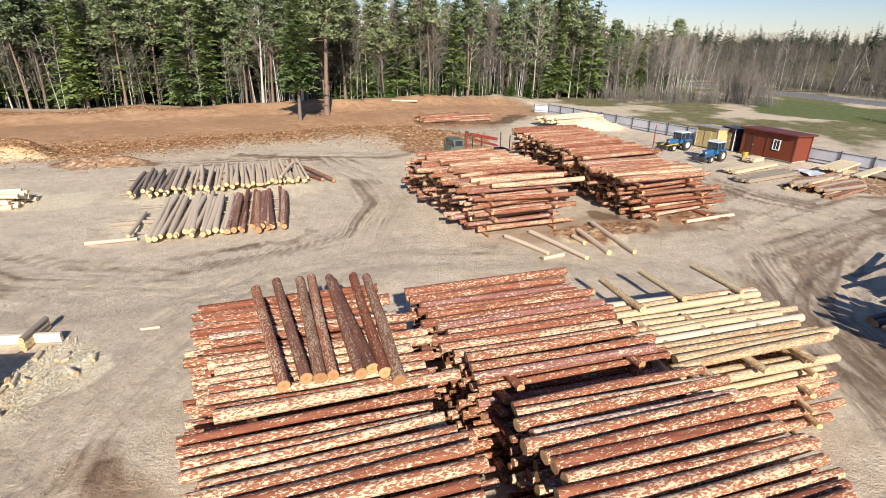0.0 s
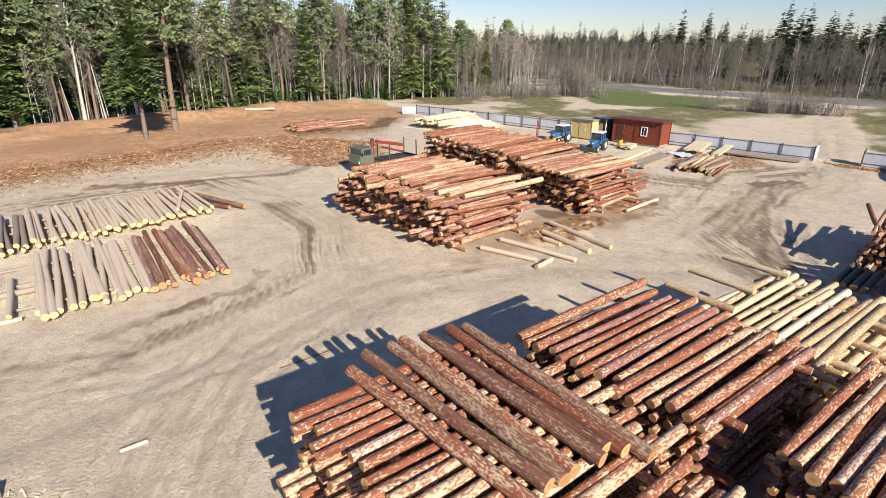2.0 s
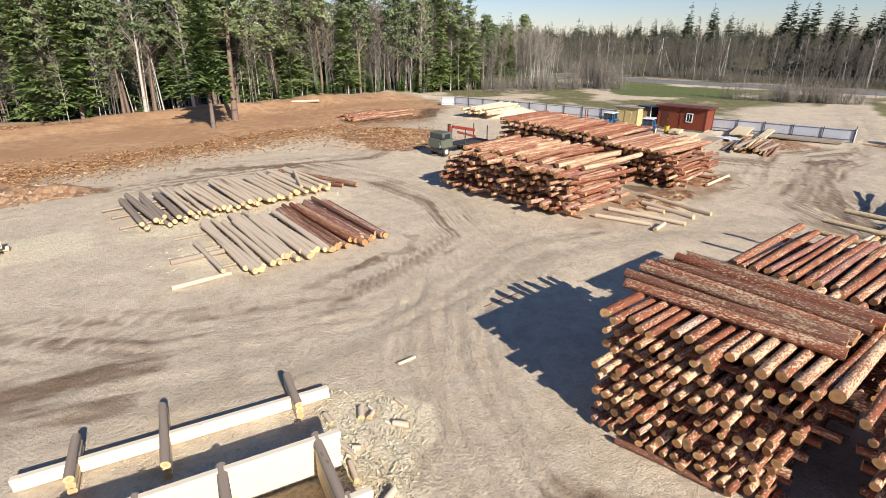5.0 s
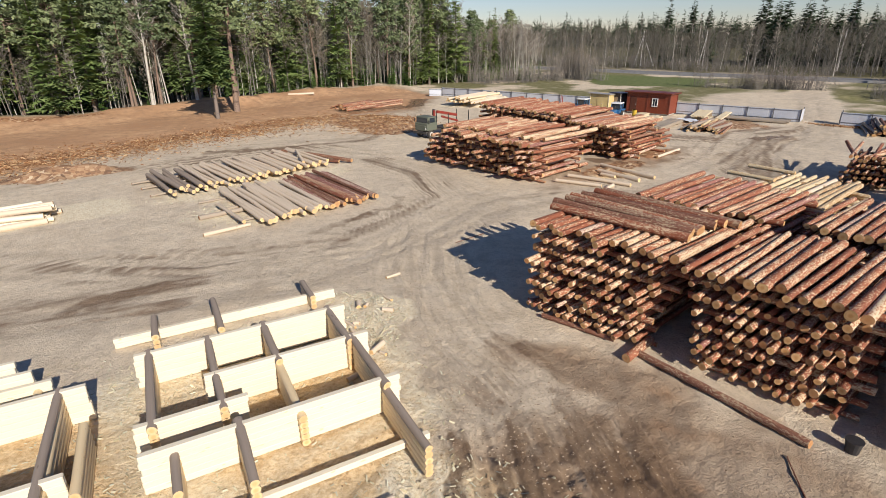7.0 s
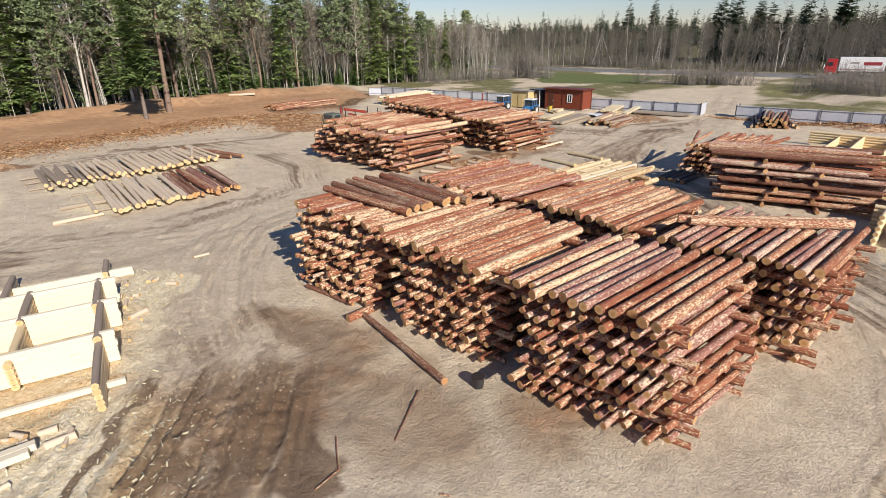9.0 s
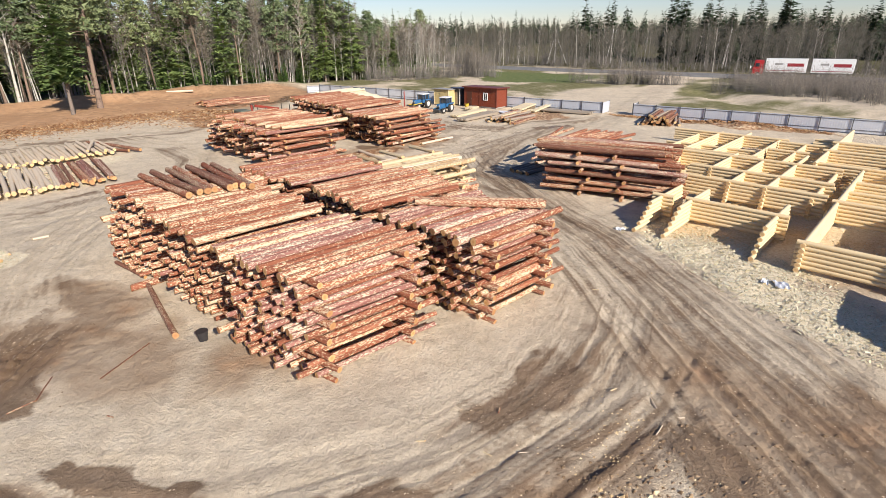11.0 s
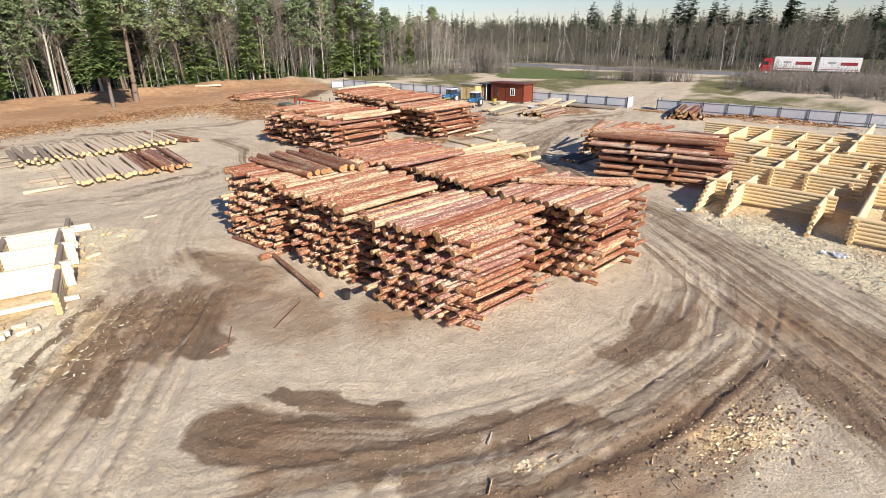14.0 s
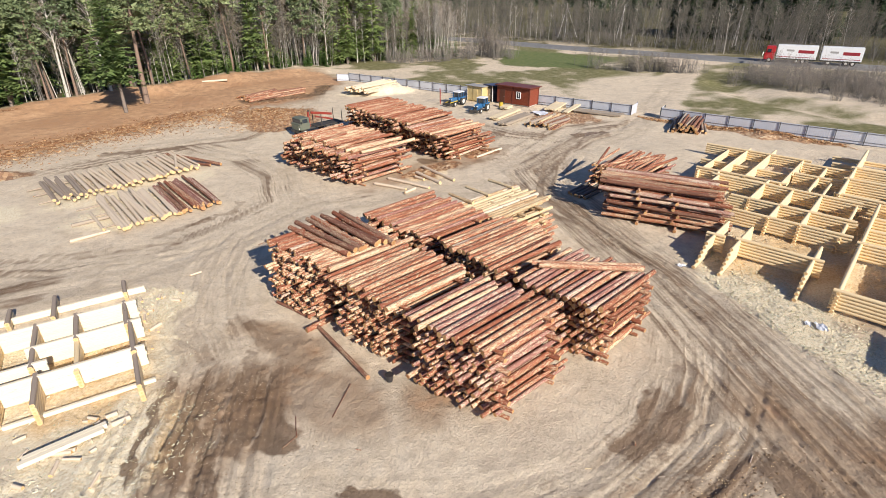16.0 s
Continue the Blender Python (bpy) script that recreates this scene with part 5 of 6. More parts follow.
def log_house(label, walls, origin):
    root = thing("log_house_frame", (*hp(*origin), 0), label, "log house", "log houses being assembled")
    for axis_, fixed, lo, hi, courses, s0, s1 in walls:
        a, b = (hp(lo, fixed), hp(hi, fixed)) if axis_ == "u" else (hp(fixed, lo), hp(fixed, hi))
        log_wall(root, a, b, courses, 0.125, s0, s1, 0.3, 0.06 if axis_ == "u" else 0.17)
    return root


log_house("pale round-log house walls with stepped open ends", [
    ("u", 7.9, 0.1, 6.4, 6, 0.5, 0.12), ("u", 6.3, 0.1, 6.6, 6, 0.5, 0.12), ("v", 3.5, 1.6, 6.3, 6, 0, 0), ("v", 3.2, 7.5, 8.1, 6, 0, 0), ("u", 1.9, -0.1, 6.3, 6, 0.45, 0.15)], (0, 6))
log_house("pale round-log house shell divided into rooms", [
    ("v", 9.0, 0.9, 9.8, 6, 0, 0.1), ("v", 12.2, 1.0, 9.6, 6, 0, 0.1), ("v", 16.8, 1.3, 12.1, 6, 0, 0), ("u", 11.9, 12.8, 17.0, 6, 0.35, 0), ("u", 8.1, 12.0, 18.0, 6, 0.1, 0), ("u", 5.9, 8.8, 17.0, 6, 0.08, 0), ("u", 3.8, 8.8, 20.5, 6, 0.08, 0), ("u", 1.3, 8.8, 16.8, 5, 0.08, 0)], (10, 5))
log_house("low pale round-log house shell beside the fence side", [
    ("v", 18.6, 7.0, 14.2, 5, 0, 0), ("v", 27.6, 6.8, 16.2, 5, 0, 0), ("v", 23.0, 7.0, 15.2, 3, 0, 0), ("u", 14.2, 18.2, 27.6, 4, 0, 0), ("u", 12.4, 18.2, 28.6, 5, 0.05, 0), ("u", 10.2, 18.6, 29.6, 5, 0.05, 0), ("u", 7.2, 18.4, 27.6, 5, 0.05, 0)], (20, 10))
log_house("long pale round-log house shell with many cross walls", [
    ("u", 0.0, -0.1, 17.6, 6, 0.05, 0), ("v", 0.0, -3.7, 0.0, 6, 0, 0), ("u", -3.8, -0.2, 8.4, 7, 0.05, 0), ("v", 8.3, -9.0, 0.0, 6, 0, 0), ("u", -7.4, -1.5, 8.5, 6, 0.05, 0), ("v", 0.4, -7.4, -3.8, 5, 0, 0), ("v", 4.2, -7.4, -3.8, 5, 0, 0)], (0, -2))
log_house("far round-log house shell with tall walls", [
    ("u", 2.8, 17.8, 34.0, 7, 0, 0), ("u", -2.2, 17.9, 33.6, 7, 0, 0), ("v", 18.2, -6.5, 2.8, 6, 0, 0), ("v", 22.4, -6.5, 2.8, 7, 0, 0), ("v", 26.4, -6.5, 2.8, 7, 0, 0), ("v", 30.2, -2.2, 4.8, 3, 0, 0), ("v", 33.6, -6.5, 5.2, 2, 0, 0), ("u", -6.6, 18.0, 33.6, 6, 0, 0), ("v", 11.8, -6.4, -0.1, 5, 0, 0), ("u", -6.4, 9.0, 17.8, 5, 0, 0), ("u", 5.0, 18.6, 26.4, 5, 0, 0), ("v", 22.6, 2.8, 6.6, 5, 0, 0), ("v", 26.4, 2.8, 6.6, 5, 0, 0), ("u", -4.4, 22.4, 30.0, 5, 0, 0), ("v", 14.6, -2.6, -0.1, 5, 0, 0)], (18, 0))
log_house("stepped end of another round-log wall", [("u", -5.1, -6.2, -1.8, 7, 0.32, 0.0), ("v", -2.0, -12, -5.1, 6, 0, 0)], (-6, -5))

# ---- squared-beam frame on the sawdust ----
BO, BA = Vector((-15.44, 9.8)), radians(9.1)
BU, BV = Vector((math.cos(BA), math.sin(BA))), Vector((-math.sin(BA), math.cos(BA)))
BEAMS = {}


def beam_mesh(length, h, w, kind):
    key = (round(length * 10), round(h * 100), round(w * 100), kind)
    if key not in BEAMS:
        bm = block((-length / 2, -w / 2, -h / 2, length / 2, w / 2, h / 2), bevel=0.018)
        me = bpy.data.meshes.new("beam")
        bm.to_mesh(me)
        bm.free()
        me.materials.append(MAT[kind])
        BEAMS[key] = me
    return BEAMS[key]


def beam_wall(root, a, b, courses, h=0.2, w=0.19, base=0.02):
    a, b = Vector(a), Vector(b)
    t = math.atan2(b.y - a.y, b.x - a.x)
    c = (a + b) / 2 - root.location.xy
    for k in range(courses):
        put("beam", beam_mesh((b - a).length, h * 0.985, w, "beam"), root, pose(c.x, c.y, base + h * (k + 0.5), 0, 0, math.degrees(t)) @ pose(random.uniform(-0.03, 0.03), random.uniform(-0.004, 0.004), 0))


def bp(u, v):
    return BO + BU * u + BV * v


def beam_frame(label, beams, crosses, off=(0, 0)):
    root = thing("beam_house_frame", (*bp(-3 + off[0], 2 + off[1]), 0), label, "log house", "squared-beam frames")
    for v, lo, hi, n in beams:
        beam_wall(root, bp(lo + off[0], v + off[1]), bp(hi + off[0], v + off[1]), n)
    for u, lo, hi, n, kind in crosses:
        for k in range(n):
            top = k == n - 1
            z = 0.12 + 0.2 * k
            log(root, (*bp(u + off[0], lo + off[1]), z), (*bp(u + off[0], hi + off[1]), z), 0.125, kind if top else "milled", random, "cross_log")
    return root


beam_frame("white squared-beam house frame with rounded cross walls", [
    (8.08, -7.9, 0.48, 2), (5.0, -7.1, -0.05, 6), (2.75, -5.2, 0.05, 6), (1.2, -7.1, -4.2, 6), (0.0, -7.0, 0.0, 6), (-1.7, -6.0, 0.15, 1)],
    [(-6.65, 1.0, 5.15, 6, "weathered"), (-4.85, 0.9, 5.15, 6, "weathered"), (-3.0, 2.5, 5.2, 6, "weathered"), (-3.0, -0.3, 2.9, 5, "milled"), (-0.65, 2.5, 5.2, 6, "weathered"), (-0.5, -0.3, 2.9, 6, "weathered"), (-0.5, -3.0, 0.25, 5, "weathered"), (-4.6, -2.2, 0.3, 6, "weathered"), (-6.2, -1.5, 0.3, 5, "weathered"),
     (-6.5, 7.2, 9.0, 3, "weathered"), (-4.3, 6.6, 9.4, 3, "weathered"), (-0.6, 7.4, 9.2, 3, "weathered")])
beam_frame("second white squared-beam house frame beside the first", [
    (4.0, -16, -8.3, 6), (0.2, -16, -8.5, 6), (-3.0, -16, -8.6, 5)], [(-9.0, -3.3, 4.2, 6, "weathered"), (-8.3, -0.4, 2.4, 5, "milled"), (-12.5, -3.3, 4.2, 6, "weathered")])
beam_frame("stepped low beam walls behind the frames", [(5.4, -14, -9.2, 2), (5.9, -14, -9.5, 3), (6.4, -14, -10.0, 4), (6.9, -14, -10.5, 5)], [(-9.9, 5.2, 6.2, 2, "milled"), (-12, 5.2, 7.2, 4, "weathered")])

# offcuts round the frames
for k in range(34):
    a = rng.random() * 6.28
    x, y = (-15.2 + rng.gauss(0, 1.1), 14.5 + rng.gauss(0, 2.2)) if k < 16 else (-18 + rng.gauss(0, 2.0), 5.0 + rng.gauss(0, 1.0))
    ll = rng.uniform(0.25, 0.9)
    z = ground_z(x, y) + 0.06
    o = log(None, (x, y, z), (x + ll * math.cos(a), y + ll * math.sin(a), z), rng.uniform(0.05, 0.12), "peeled", rng, "wood_offcut")
    tagged(o, "short pale wood offcut lying in sawdust", "offcut", "offcuts round the frames")


# ---- fence of galvanised sheet ----
def fence_run(a, b, label, top=1.5, bay=2.9):
    a, b = Vector(a), Vector(b)
    d = b - a
    n = max(1, round(d.length / bay))
    t = math.degrees(math.atan2(d.y, d.x))
    root = thing("fence", (a.x, a.y, 0), label, "fence", "sheet-metal fence", rz=t)
    w = d.length / n
    verts, faces = [], []
    m = int(w / 0.06)
    for k in range(m + 1):
        x = w * k / m
        y = 0.003 if (k // 2) % 2 else -0.003
        verts += [(x, y, 0.06), (x, y, top)]
        if k:
            faces.append((2 * k - 2, 2 * k, 2 * k + 1, 2 * k - 1))
    sheet = mesh_of("panel", verts, faces, ["zinc"])
    postm = mesh_of("post", *box_geo(-0.04, -0.04, -0.1, 0.04, 0.04, top + 0.08), ["post"])
    railm = mesh_of("rail", *box_geo(0.0, -0.03, -0.02, w, 0.0, 0.02), ["post"])
    for k in range(n):
        put("panel", sheet, root, pose(w * k, -0.06, 0))
        for z in (0.35, top - 0.12):
            put("rail", railm, root, pose(w * k, -0.005, z))
    for k in range(n + 1):
        put("post", postm, root, pose(w * k, 0.03, 0))
    return root


def box_geo(x0, y0, z0, x1, y1, z1):
    v = [(x, y, z) for z in (z0, z1) for x, y in ((x0, y0), (x1, y0), (x1, y1), (x0, y1))]
    return v, [(3, 2, 1, 0), (4, 5, 6, 7), (0, 1, 5, 4), (1, 2, 6, 5), (2, 3, 7, 6), (3, 0, 4, 7)]


fence_run(FENCE_B, FENCE_A, "grey corrugated sheet fence on dark steel posts")
fence_run(FENCE_B, (46.6, 45.4), "short return of corrugated sheet fence at the gateway", bay=2.3)
fence_run(FENCE_D, FENCE_C, "grey corrugated sheet fence beside the open gateway")
fence_run((48.6, 42.0), FENCE_C, "short return of corrugated sheet at the gatepost", bay=1.9)
fence_run(FENCE_A, (12.2, 91.6), "leaning end sheet of the metal fence", 1.3)


# ---- cabin and sheds ----
def cabin():
    root = thing("cabin", (34.1, 55.0, 0), "red-brown wooden cabin with a flat overhanging roof", "cabin", rz=-63 + 180)
    L, W, H = 5.9, 2.5, 2.75
    # local x runs along the front from the near corner, y goes into the cabin
    body = part("wall", block((0, -W, 0.15, L, 0, H), bevel=0.02), "cabin_red", root)
    for k in range(13):
        z = 0.22 + k * 0.19
        part("siding_board", block((0.02, 0.0, z, L - 0.02, 0.02, z + 0.175), bevel=0.006), "cabin_red", body)
        part("siding_board", block((-0.02, -W + 0.02, z, 0.0, -0.02, z + 0.175), bevel=0.006), "cabin_red", body)
    for x, y in ((0, 0), (L, 0), (0, -W), (L * 0.52, 0)):
        part("corner_trim", block((x - 0.09, y - 0.09, 0.1, x + 0.09, y + 0.06, H), bevel=0.01), "cabin_trim", root)
    part("roof", block((-0.35, -W - 0.35, H, L + 0.35, 0.45, H + 0.16), bevel=0.03, rot=Matrix.Rotation(radians(1.5), 4, "X")), "cabin_trim", root)
    win = part("window_frame", block((1.55, 0.02, 1.05, 2.35, 0.1, 1.15), (1.55, 0.02, 2.05, 2.35, 0.1, 2.15), (1.55, 0.02, 1.15, 1.65, 0.1, 2.05), (2.25, 0.02, 1.15, 2.35, 0.1, 2.05), (1.93, 0.02, 1.15, 1.97, 0.09, 2.05), bevel=0.01), "white", root, "white window frame")
    part("pane", block((1.65, 0.03, 1.15, 2.25, 0.06, 2.05), bevel=0), "glass", win)
    door = part("door", block((4.5, 0.02, 0.2, 5.4, 0.07, 2.2), bevel=0.01), "door_brown", root, "dark brown door")
    part("door_handle", block((4.58, 0.07, 1.1, 4.62, 0.12, 1.25), bevel=0.005), "zinc", door)
    part("plinth", block((0.1, -W + 0.1, 0, L - 0.1, -0.1, 0.15), bevel=0.01), "concrete", root)
    return root


cabin()


def shed(name, at, turn, L, W, H, wall, roof, label, leaf):
    root = thing(name, (*at, 0), label, "shed", "sheds by the fence", rz=turn)
    part("wall", block((0, -W, 0, L, 0, H), bevel=0.02), wall, root)
    n = int(L / 0.16)
    for k in range(n):
        part("wall_board", block((k * L / n + 0.005, 0, 0.05, (k + 1) * L / n - 0.005, 0.025, H - 0.03), bevel=0.005), wall, root)
    part("roof", block((-0.25, -W - 0.25, H, L + 0.25, 0.4, H + 0.1), bevel=0.02, rot=Matrix.Rotation(radians(3), 4, "X")), roof, root)
    d = part("door", block((L * 0.3, 0.03, 0.1, L * 0.3 + 0.9, 0.07, 1.95), bevel=0.01), leaf, root)
    part("door_handle", block((L * 0.3 + 0.08, 0.07, 1.0, L * 0.3 + 0.12, 0.12, 1.15), bevel=0.004), "zinc", d)
    for x in (0.04, L - 0.04):
        part("corner_post", block((x - 0.05, -0.02, 0, x + 0.05, 0.06, H), bevel=0.008), "white" if wall == "black_wall" else "plank", root)
    return root


shed("wooden_shed", (29.3, 61.6), 117, 3.0, 2.6, 2.35, "yellow_wall", "roof_grey", "faded yellow board shed with a sheet roof", "yellow_wall")
shed("dark_shed", (31.0, 61.2), 105, 1.8, 2.6, 2.45, "black_wall", "roof_blue", "dark tarred shed with a blue-black sheet roof", "old_plank")


def drum(x, y):
    root = thing("drum", (x, y, ground_z(x, y)), "yellow steel drum beside the cabin", "drum")
    part("body", tube((0, 0, 0), (0, 0, 0.85), 0.29, 0.29, 16), "yellow", root)
    for z in (0.02, 0.3, 0.58, 0.83):
        part("hoop", tube((0, 0, z - 0.02), (0, 0, z + 0.02), 0.31, 0.31, 16), "yellow", root)


drum(30.4, 57.2)
root = thing("bucket", (-4.34, 3.66, ground_z(-4.34, 3.66)), "black plastic bucket beside the log stacks", "bucket")
part("body", tube((0, 0, 0), (0, 0, 0.38), 0.17, 0.21, 14), "bucket", root)
part("rim", tube((0, 0, 0.36), (0, 0, 0.4), 0.225, 0.225, 14), "bucket", root)


# ---- tractors ----
def tractor(x, y, turn, label, blade):
    root = thing("tractor", (x, y, ground_z(x, y)), label, "tractor", "tractors by the sheds", rz=turn)
    root.scale = (0.82, 0.82, 0.82)
    for s in (-1, 1):
        wheel(root, (-0.75, s * 0.82, 0.76), 0.76, 0.42)
        wheel(root, (1.5, s * 0.75, 0.45), 0.45, 0.3)
        part("mudguard", block((-1.45, s * 0.82 - 0.24, 1.35, -0.1, s * 0.82 + 0.24, 1.55), bevel=0.06), "blue", root)
        part("headlight", tube((2.0, s * 0.25, 1.28), (2.08, s * 0.25, 1.28), 0.09, 0.09, 10), "white", root)
    part("bonnet", block((0.35, -0.36, 0.85, 2.05, 0.36, 1.55), bevel=0.09), "blue", root)
    part("grille", block((2.05, -0.26, 0.9, 2.09, 0.26, 1.2), bevel=0.01), "chassis", root)
    part("chassis", block((-1.2, -0.3, 0.55, 2.0, 0.3, 0.88), (1.4, -0.65, 0.38, 1.6, 0.65, 0.52), (-0.85, -0.7, 0.68, -0.65, 0.7, 0.84), bevel=0.03), "chassis", root)
    cab = part("cab", block((-1.15, -0.72, 0.95, 0.35, 0.72, 1.5), bevel=0.05), "blue", root)
    part("cab_glass", block((-1.1, -0.69, 1.5, 0.32, 0.69, 2.38), bevel=0.03), "glass", cab)
    for px in (-1.12, -0.35, 0.32):
        for py in (-0.7, 0.7):
            part("pillar", block((px - 0.045, py - 0.045, 1.48, px + 0.045, py + 0.045, 2.4), bevel=0.01), "blue", cab)
    part("cab_roof", block((-1.3, -0.82, 2.38, 0.5, 0.82, 2.55), bevel=0.07), "white", root, "white cab roof")
    part("exhaust", tube((1.0, 0.2, 1.5), (1.0, 0.2, 2.4), 0.04, 0.04, 8), "chassis", root)
    for s in (-0.55, 0.55):
        part("loader_arm", block((0.4, s - 0.05, 0.9, 2.7, s + 0.05, 1.05), bevel=0.02, rot=Matrix.Rotation(radians(4), 4, "Y")), "yellow" if blade else "blue", root)
    part("bucket", block((2.6, -0.95, 0.25, 3.0, 0.95, 0.8), bevel=0.08), "chassis", root)
    return root


tractor(24.9, 61.6, 205, "blue tractor with a white cab roof parked by the sheds", True)
tractor(26.3, 55.8, 215, "blue tractor with front loader beside the log pile", False)
for dx, dy in ((22.6, 63.0), (23.0, 64.1)):
    stake = thing("red_stake", (dx, dy, 0), "red steel stake of a log trailer", "stake", "red stakes")
    part("upright", block((-0.05, -0.05, 0, 0.05, 0.05, 2.3), bevel=0.01), "red", stake)


# ---- timber truck with crane ----
def timber_truck(x, y, turn):
    root = thing("timber_truck", (x, y, ground_z(x, y)), "dull green timber truck with a folded red crane", "truck", rz=turn)
    root.scale = (0.84, 0.84, 0.84)
    part("chassis", block((-5.6, -0.45, 0.75, 2.6, 0.45, 1.0), bevel=0.03), "chassis", root)
    cab = part("cab", block((0.7, -1.2, 1.0, 2.5, 1.2, 2.0), (0.75, -1.15, 2.0, 2.3, 1.15, 2.75), bevel=0.09), "green", root)
    part("windscreen", block((2.28, -1.0, 2.02, 2.34, 1.0, 2.6), bevel=0.01), "glass", cab)
    for s in (-1, 1):
        part("side_window", block((1.1, s * 1.15 - 0.02, 2.05, 2.0, s * 1.15 + 0.02, 2.6), bevel=0.01), "glass", cab)
        part("headlight", tube((2.5, s * 0.85, 1.25), (2.56, s * 0.85, 1.25), 0.13, 0.13, 10), "white", root)
        part("mirror", block((2.3, s * 1.38 - 0.08, 2.0, 2.36, s * 1.38 + 0.08, 2.4), bevel=0.01), "chassis", cab)
        for wx_ in (1.7, -2.6, -4.0):
            wheel(root, (wx_, s * 0.98, 0.55), 0.55, 0.34)
        for sx in (-1.4, -5.3):
            part("stake", block((sx - 0.05, s * 1.15 - 0.05, 1.0, sx + 0.05, s * 1.15 + 0.05, 2.9), bevel=0.01), "chassis", root)
    part("bumper", block((2.55, -1.2, 0.6, 2.7, 1.2, 0.9), bevel=0.03), "chassis", root)
    part("bonnet", block((2.45, -0.9, 1.0, 2.6, 0.9, 1.7), bevel=0.04), "green", root)
    part("load_bed", block((-5.6, -1.15, 1.0, -0.6, 1.15, 1.1), bevel=0.02), "chassis", root)
    mast = part("crane_mast", tube((0.1, 0, 1.0), (0.1, 0, 3.3), 0.2, 0.16, 10), "red", root, "red crane mast")
    part("boom", block((-3.6, -0.14, 2.95, 0.25, 0.14, 3.3), bevel=0.03, rot=Matrix.Rotation(radians(-12), 4, "Y")), "red", mast, "red folded boom")
    part("outer_boom", block((-3.5, 0.18, 2.5, -0.2, 0.4, 2.75), bevel=0.03, rot=Matrix.Rotation(radians(-16), 4, "Y")), "red", mast)
    part("seat_frame", block((-0.35, -0.5, 2.6, 0.0, -0.2, 3.4), bevel=0.03), "chassis", mast)
    return root


timber_truck(0.4, 53.3, 205)


# ---- lorry with trailer on the road ----
def lorry(x, y, turn):
    root = thing("lorry", (x, y, 0.38), "red lorry with two long white box bodies", "lorry", rz=turn)
    cab = part("cab", block((6.6, -1.22, 0.5, 8.7, 1.22, 2.0), (6.6, -1.2, 2.0, 8.45, 1.2, 3.4), bevel=0.12), "lorry_red", root, "red cab")
    part("windscreen", block((8.44, -1.05, 2.0, 8.52, 1.05, 2.9), bevel=0.02), "glass", cab)
    for s in (-1, 1):
        part("side_window", block((7.4, s * 1.2 - 0.02, 2.1, 8.2, s * 1.2 + 0.03, 2.8), bevel=0.01), "glass", cab)
    for x0, x1 in ((-1.4, 6.3), (-9.6, -2.2)):
        box = part("box_body", block((x0, -1.25, 1.0, x1, 1.25, 3.75), bevel=0.04), "trailer_white", root, "white box body")
        for s in (-1, 1):
            y0 = s * 1.25
            part("lettering_bar", block((x0 + 0.6, y0 - 0.012, 2.2, x0 + 3.6, y0 + 0.012, 2.85), bevel=0.004), "letters", box, "dark red lettering as a plain bar")
            part("emblem", block((x0 + 4.4, y0 - 0.012, 2.5, x0 + 5.9, y0 + 0.012, 2.9), bevel=0.004), "roof_grey", box)
            part("stripe", block((x0 + 0.3, y0 - 0.012, 1.3, x1 - 0.3, y0 + 0.012, 1.42), bevel=0.004), "letters", box)
        part("underframe", block((x0, -0.5, 0.65, x1, 0.5, 1.0), bevel=0.02), "chassis", root)
    for wx_ in (7.5, 2.2, 0.9, -3.8, -7.0, -8.2):
        for s in (-1, 1):
            wheel(root, (wx_, s * 1.05, 0.5), 0.5, 0.36)
    part("drawbar", block((-2.4, -0.1, 0.75, -1.2, 0.1, 0.9), bevel=0.02), "chassis", root)
    return root


lorry(113.0, 67.2, 126.0)


# ---- power poles, signs, scraps ----
def power_pole(x, y, turn, label, braces=1):
    root = thing("power_pole", (x, y, 0), label, "power pole", "power line poles", rz=turn)
    part("pole", tube((0, 0, -0.5), (0, 0, 10.5), 0.17, 0.11, 8), "concrete", root)
    for k in range(braces):
        a = 2.2 * k
        part("brace", tube((4.2 * math.cos(a), 4.2 * math.sin(a), -0.5), (0.15 * math.cos(a), 0.15 * math.sin(a), 9.0), 0.16, 0.1, 8), "concrete", root)
    arm = part("crossarm", block((-0.06, -1.1, 9.7, 0.06, 1.1, 9.82), bevel=0.01), "post", root)
    for yy in (-1.0, 0, 1.0):
        part("insulator", tube((0, yy, 9.82), (0, yy, 10.05), 0.05, 0.03, 6), "white", arm)


power_pole(103, 147, 200, "pale concrete power pole with two raking struts", 2)
power_pole(116, 134, 210, "pale concrete power pole with a raking strut", 1)
power_pole(131, 102, 210, "pale concrete power pole with a raking strut beside the road", 1)


def barrier(x, y, turn, label):
    root = thing("pipe_barrier", (x, y, 0), label, "barrier", "pipe barriers by the track", rz=turn)
    for xx in (0, 3.2):
        part("post", tube((xx, 0, -0.2), (xx, 0, 1.15), 0.06, 0.06, 8), "post", root)
    part("bar", tube((-0.1, 0, 1.1), (3.3, 0, 1.1), 0.045, 0.045, 8), "post", root)


barrier(80.5, 71.5, 125, "low pipe barrier beside the track")
barrier(92.5, 64.5, 125, "low pipe barrier across the track from another")
sign = thing("road_sign", (104.5, 72.0, 0), "small pale triangular road sign on a post", "road sign")
part("post", tube((0, 0, -0.2), (0, 0, 2.4), 0.04, 0.04, 8), "post", sign)
plate = bmesh.new()
bmesh.ops.create_cone(plate, cap_ends=True, segments=3, radius1=0.55, radius2=0.55, depth=0.03, matrix=pose(0, 0, 2.5, 90, 0, 25) @ pose(0, 0, 0, 0, 0, -90))
part("plate", plate, "white", sign, "white triangular plate")


